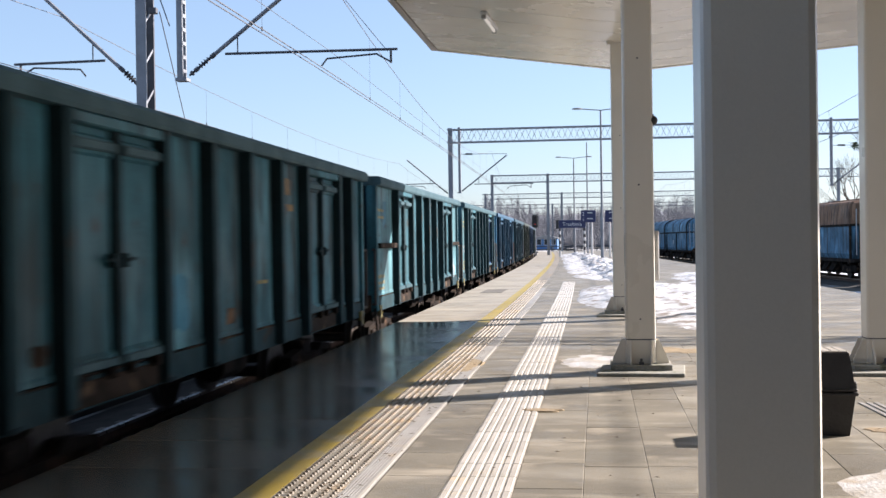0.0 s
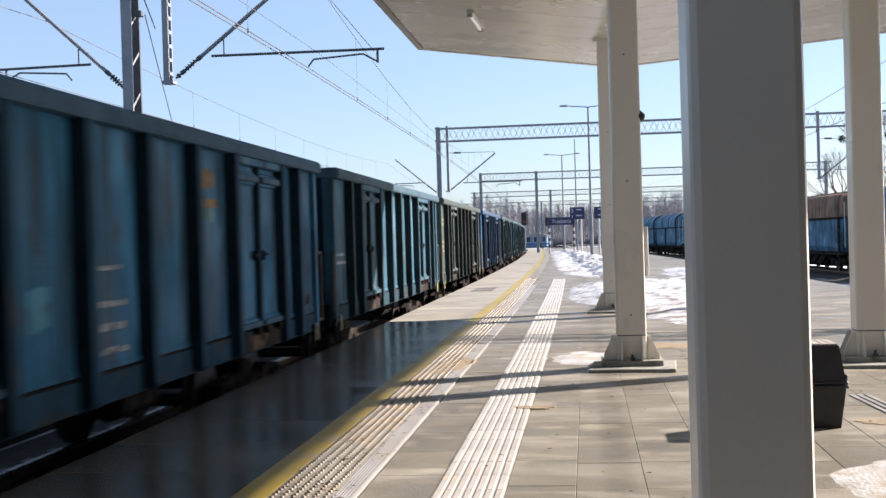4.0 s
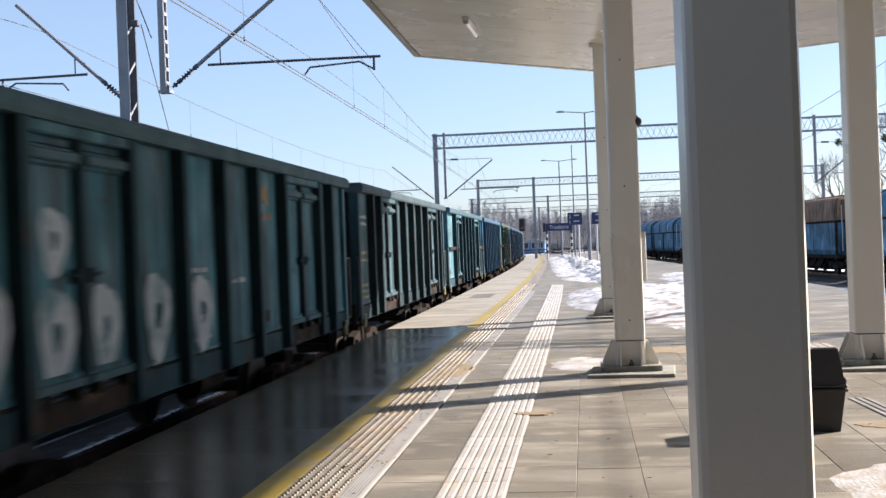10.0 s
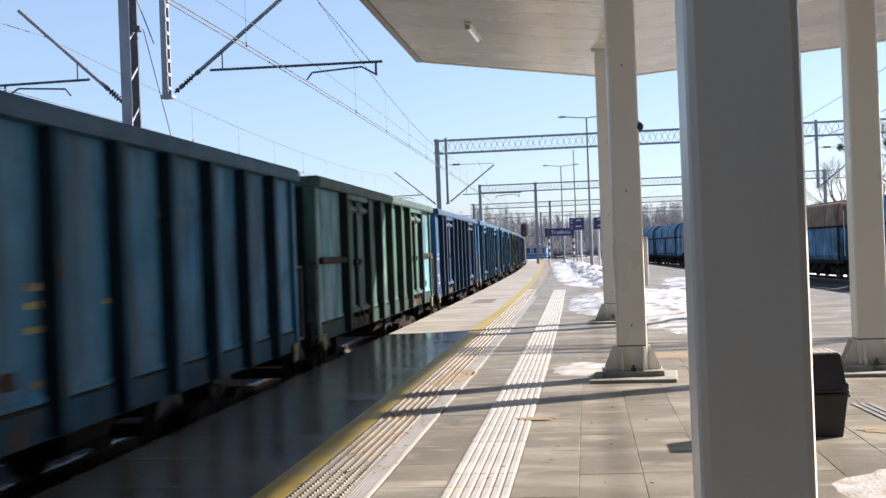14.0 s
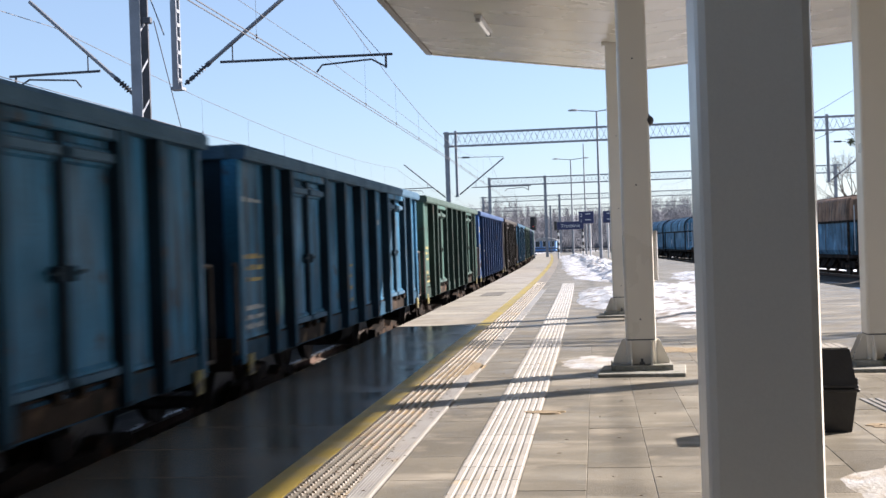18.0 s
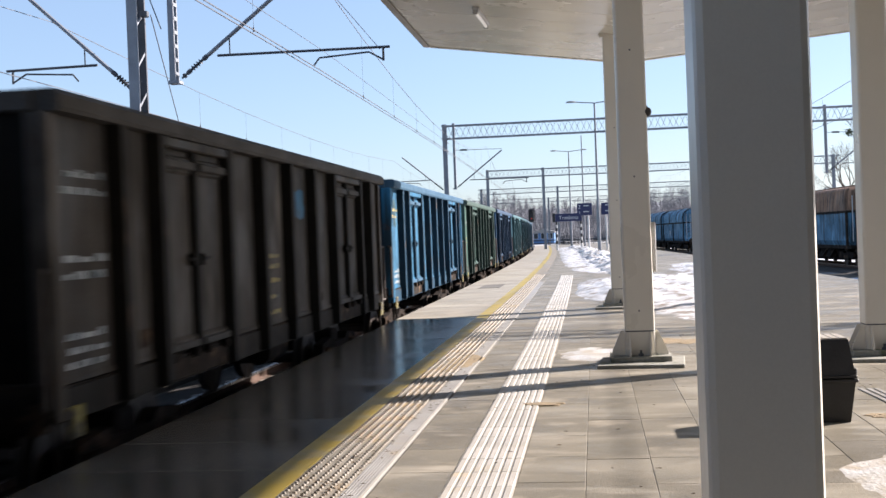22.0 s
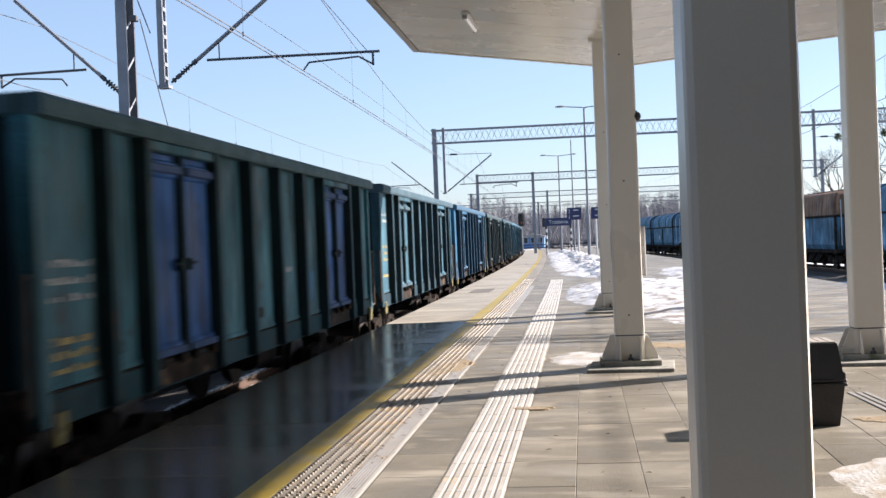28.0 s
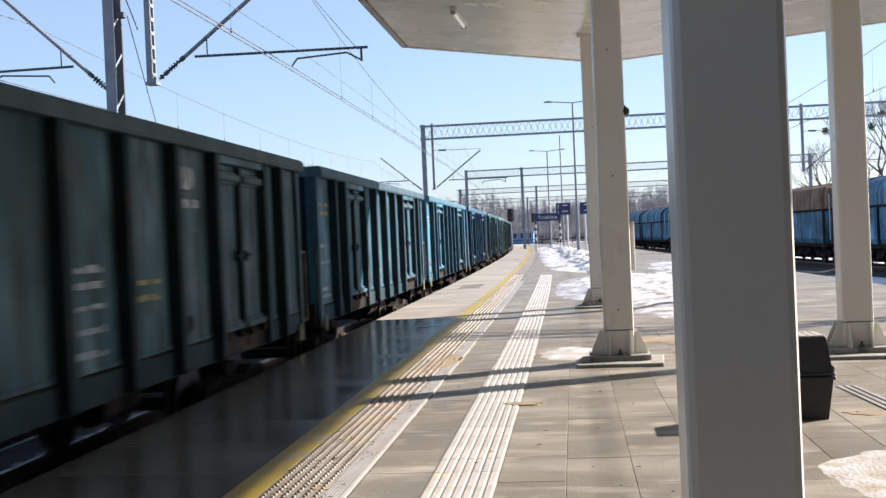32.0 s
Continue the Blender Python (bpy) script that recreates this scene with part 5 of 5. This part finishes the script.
def build_woods():
    rnd = random.Random(12)
    s = Shape()
    for i in range(760):
        x, y = rnd.uniform(-110, 120), rnd.uniform(360, 520)
        u = x / y
        tall = 13.5 + 4.0 * math.exp(-((u + 0.075) / 0.022) ** 2) + 3.0 * math.exp(-((u - 0.065) / 0.03) ** 2) + 1.5 * noise.noise((x * 0.03, 3, 1))
        h = tall * rnd.uniform(0.75, 1.1) * y / 430
        p = Vector((x, y, ZG))
        s.tube(p, p + Vector((rnd.uniform(-0.5, 0.5), 0, h)), 0.20, 3, 0.03)
        for k in range(44):
            z = rnd.uniform(0.15, 0.95) * h
            ln = (1.1 - z / h) * h * rnd.uniform(0.18, 0.42) + 0.4
            a = rnd.uniform(0, 6.283)
            q = p + Vector((0, 0, z))
            e = q + Vector((math.cos(a) * ln * 0.6, math.sin(a) * ln * 0.6, ln * rnd.uniform(0.4, 0.9)))
            s.tube(q, e, 0.06, 3, 0.02)
            f = q.lerp(e, rnd.uniform(0.4, 0.9))
            s.tube(f, f + Vector((rnd.uniform(-1, 1), rnd.uniform(-1, 1), rnd.uniform(0.3, 1.3))), 0.045, 3, 0.02)
    # scrub along the foot of the woods
    for i in range(700):
        x, y = rnd.uniform(-110, 120), rnd.uniform(335, 356)
        for k in range(16):
            p = Vector((x + rnd.uniform(-1.2, 1.2), y + rnd.uniform(-0.8, 0.8), ZG))
            s.tube(p, p + Vector((rnd.uniform(-0.9, 0.9), rnd.uniform(-0.5, 0.5), rnd.uniform(1.2, 4.6))), 0.09, 3, 0.03)
    solo("distant_woods", s, HAZED_BARK, "leafless woods far behind the station, hazed by their blue-grey colour", "woods", "stuff")
    rows = []
    for j, (dy, k) in enumerate(((0, 0.0), (60, 0.5), (200, 1.0), (500, 0.8))):
        rows.append([(x, 620 + dy, ZG - 0.2 + k * (17 + 7 * noise.noise((x * 0.004, 1.7, 0)) + 3 * noise.noise((x * 0.02, 5, 0)))) for x in range(-900, 901, 20)])
    solo("backdrop", Shape().ribbon(rows), HAZED_BARK, "low wooded rise on the horizon", "backdrop", "structure", smooth=True)


WALLGREY = surface("grey_render", (0.126, 0.123, 0.120), (0.108, 0.105, 0.102), 0.5, 0.85)
DARKGLASS = surface("dark_window_glass", (0.03, 0.035, 0.04), (0.04, 0.045, 0.05), 1, 0.15)
BLUEWALL = surface("blue_cladding", (0.085, 0.215, 0.440), (0.105, 0.240, 0.460), 0.8, 0.6)


def build_hall(name, label, x0, x1, y, depth, h, wall, roof, bays, floors):
    t = thing(name, label, "building", pose((x0 + x1) / 2, y, ZG))
    w = (x1 - x0) / 2
    part("wall", Shape().box(-w, w, 0, depth, -0.1, h), wall, t)
    part("roof", Shape().prism([(-w - 0.3, h), (w + 0.3, h), (w + 0.3, h + 0.25), (0, h + 0.9), (-w - 0.3, h + 0.25)], -0.4, depth + 0.4), roof, t)
    for f in range(floors):
        for i in range(bays):
            x = -w + 2 * w * (i + 0.5) / bays
            z = 1.2 + f * (h - 1.0) / floors
            win = part("window", Shape().cbox(x - 0.55, x + 0.55, -0.05, 0.03, z, z + 1.4, 0.02), WHITE, t)
            part("pane", Shape().box(x - 0.46, x + 0.46, -0.056, -0.05, z + 0.08, z + 1.32), DARKGLASS, win)


def build_railing():
    t = thing("lineside_railing", "dark steel railing across the end of the platform", "railing", pose(0, 162, ZG))
    for i in range(15):
        part("post", Shape().cbox(-10.05 + 2 * i, -9.95 + 2 * i, -0.05, 0.05, -0.05, 1.60, 0.01), DARKSTEEL, t)
    for z in (0.30, 0.68, 1.06, 1.44):
        part("rail", Shape().cbox(-10.1, 18.1, -0.035, 0.035, z, z + 0.13, 0.01), DARKSTEEL, t)


def build_distance():
    build_tree(37.8, 150, 19.0, 5, 9)
    build_tree(34.3, 165, 14.0, 8)
    build_tree(45.0, 185, 16.5, 11)
    build_hall("workshop", "low blue-clad lineside workshop", -24, -15, 250, 10, 4.2, BLUEWALL, PLATE, 3, 1)
    build_hall("depot", "low pale depot building beyond the platform", -14, -9, 280, 10, 2.6, BLUEWALL, PLATE, 3, 1)
    build_railing()
    build_woods()


# ---------------------------------------------------------------- what moves
def motions():
    times = [float(t) for t in range(0, 33)]
    for n, w in WAGONS:
        walk(w, [(t, wagon_pose(n, t)) for t in times])
    # wheels roll without slipping; all turn alike, so that they share one set of keys
    wheels = [o for n, w in WAGONS for b in w.children if b.name.startswith("bogie") for o in b.children]
    for sign in (-0.9, 0.9):
        alike = [o for o in wheels if abs(o.matrix_basis.translation.y - sign) < 0.1]
        rows = [(f / FPS, pose(0, sign, 0.46, math.degrees(travelled(f / FPS) / 0.46) % 360.0)) for f in range(0, 32 * FPS + 1)]
        walk(alike[0], rows)
        for o in alike[1:]:
            o.rotation_mode = "QUATERNION"
            o.animation_data_create()
            o.animation_data.action = alike[0].animation_data.action
            o.animation_data.action_slot = alike[0].animation_data.action_slot


# ---------------------------------------------------------------- build
build_ground()
build_track("main", -400, 640)
build_track("second", -40, 640, sleepers=False)
build_track("siding", -40, 400)
build_track("yard", -40, 150, sleepers=False)
platform = build_platform()
# added wall that keeps side light from reaching under the wagons
solo("retaining_wall", strip(-2.40, -2.20, -60.0, 220.0, ZG - 0.1, 0.20, 8.0), BLOCKER_DARK, "low plain wall added to block light under the train", "wall", "structure")
# unseen mass added behind the camera to block low sky; the train passes through
back = thing("wall_back", "unseen dark concrete block added behind to hold back light", "bridge", kind="structure")
part("deck", Shape().cbox(-60, 60, -58, -45, 4.4, 8.5, 0.05), WALLGREY, back)
part("abutment", Shape().cbox(-60, -7.4, -58, -45, ZG - 0.05, 4.4, 0.05), WALLGREY, back)
part("abutment", Shape().cbox(-3.2, 60, -58, -45, ZG - 0.05, 4.4, 0.05), WALLGREY, back)
# out of view, added only to cut side light on the near wagons
solo("wall_right", Shape().cbox(10.6, 11.2, -43.0, 7.5, ZG - 0.05, 6.5, 0.05), BLOCKER_DARK, "unseen dark wall added to block light from the right", "wall", "structure")
build_canopy()
build_light(-1.73, 20.4)
build_light(-1.73, 11.0)
for cy in (-5.8, 3.35, 12.4, 21.5):
    build_column(0.428, cy)
    build_column(2.755, cy)
near_gantry = build_gantry(NEAR_GANTRY, -8.9, 16.0, 6.95, 7.7, [(-7.98, 4.60, 1)], (-8.75, 15.6), "tall lattice mast and girder carrying the overhead line")
far_gantry = build_gantry(FAR_GANTRY, -8.5, 20.0, 7.04, 7.78, [(-7.82, 4.17, 1), (13.05, 4.18, 1)], (-8.35, 19.6), "lattice girder gantry across the tracks on slim posts")
build_gantry(107.0, -9.2, 21.0, 6.42, 7.05, [], (-9.1, -4.2, 20.5), "lattice girder gantry across the tracks on slim posts")
build_gantry(150.0, -14.0, 22.0, 6.45, 7.05, [], (-13.6, -4.2, 21.5), "distant lattice girder gantry across the tracks")
build_gantry(196.0, -20.0, 24.0, 6.45, 7.05, [], (-19.6, -7.0, 23.5), "distant lattice girder gantry across the tracks")
cantilever(near_gantry, (-8.79, NEAR_GANTRY, 4.40), (-11.0, NEAR_GANTRY, 6.45), (-9.58, -11.47, 5.0), -1)
cantilever(far_gantry, (-8.52, FAR_GANTRY, 4.1), (-10.9, FAR_GANTRY, 6.1), (-9.3, -11.3, 4.7), -1)
part("stay_wire", Shape().tube((-3.92, NEAR_GANTRY, 4.99), (-5.25, NEAR_GANTRY, 6.65), 0.008, 4), WIRE, near_gantry)
part("wire_bracket", Shape().cbox(-8.65, -8.50, NEAR_GANTRY - 0.06, NEAR_GANTRY + 0.06, 5.88, 6.00, 0.01).tube((-8.55, NEAR_GANTRY - 0.08, 6.55), (-8.22, NEAR_GANTRY - 0.08, 5.62), 0.012, 5), DARKSTEEL, near_gantry)
part("guy_wire", Shape().tube((-8.45, NEAR_GANTRY, 5.92), (-11.0, 32.1, 4.25), 0.012, 4), WIRE, near_gantry)
catenary(-0.12, 4.62, 6.5, -24, 250, sag=1.25, aux=5.06)
catenary(-5.5, 4.62, 5.9, -24, 250, double=False)
catenary(13.0, 4.60, 6.0, -24, 250, double=False)
build_lamp(0.33, 72, 8.9, (-1, 1))
build_lamp(-2.02, 113, 8.85, (-1, 1))
build_sign(-1.88, 95, 2.24, 2.84, 2.05, (-0.95, 0.95), [(0, 2.40, 0.40, "Trzebinia")], "dark blue station name sign with white lettering on two posts", True)
build_sign(-0.58, 88, 2.55, 3.42, 1.06, (0.25,), [(-0.36, 3.04, 0.36, "2"), (0.12, 3.2, 0.07, 0.36), (-0.36, 2.64, 0.32, "1"), (0.12, 2.78, 0.07, 0.4)], "dark blue platform number sign with white figures")
build_sign(1.15, 88, 2.55, 3.40, 1.06, (-0.2,), [(0.0, 3.2, 0.07, 0.5), (0.0, 2.78, 0.07, 0.5)], "dark blue direction sign with white writing")
pole = thing("slim_pole", "slim grey pole on the platform", "pole", pose(-0.68, 95, 0))
part("shaft", Shape().tube((0, 0, -0.02), (0, 0, 8.85), 0.07, 8, 0.04), STEEL, pole)
build_signal()
build_grit_box()
build_drain()
build_dirt()
cam_dome = thing("dome_camera", "small black dome on the side of a column", "camera", pose(0.575, 12.3, 2.51))
part("ball", Shape().loft([[(0.05 * math.cos(b) * math.cos(a), 0.05 * math.cos(b) * math.sin(a), 0.05 * math.sin(b)) for a in [2 * math.pi * i / 12 for i in range(12)]] for b in [-1.5 + 3.0 * j / 8 for j in range(9)]]), BLACK, cam_dome, smooth=True)
part("bracket", Shape().cbox(-0.03, 0.01, -0.03, 0.03, -0.03, 0.06, 0.005), BLACK, cam_dome)
build_hoppers()
build_distance()
build_snow()
build_train()
build_platform_pieces(platform)
motions()
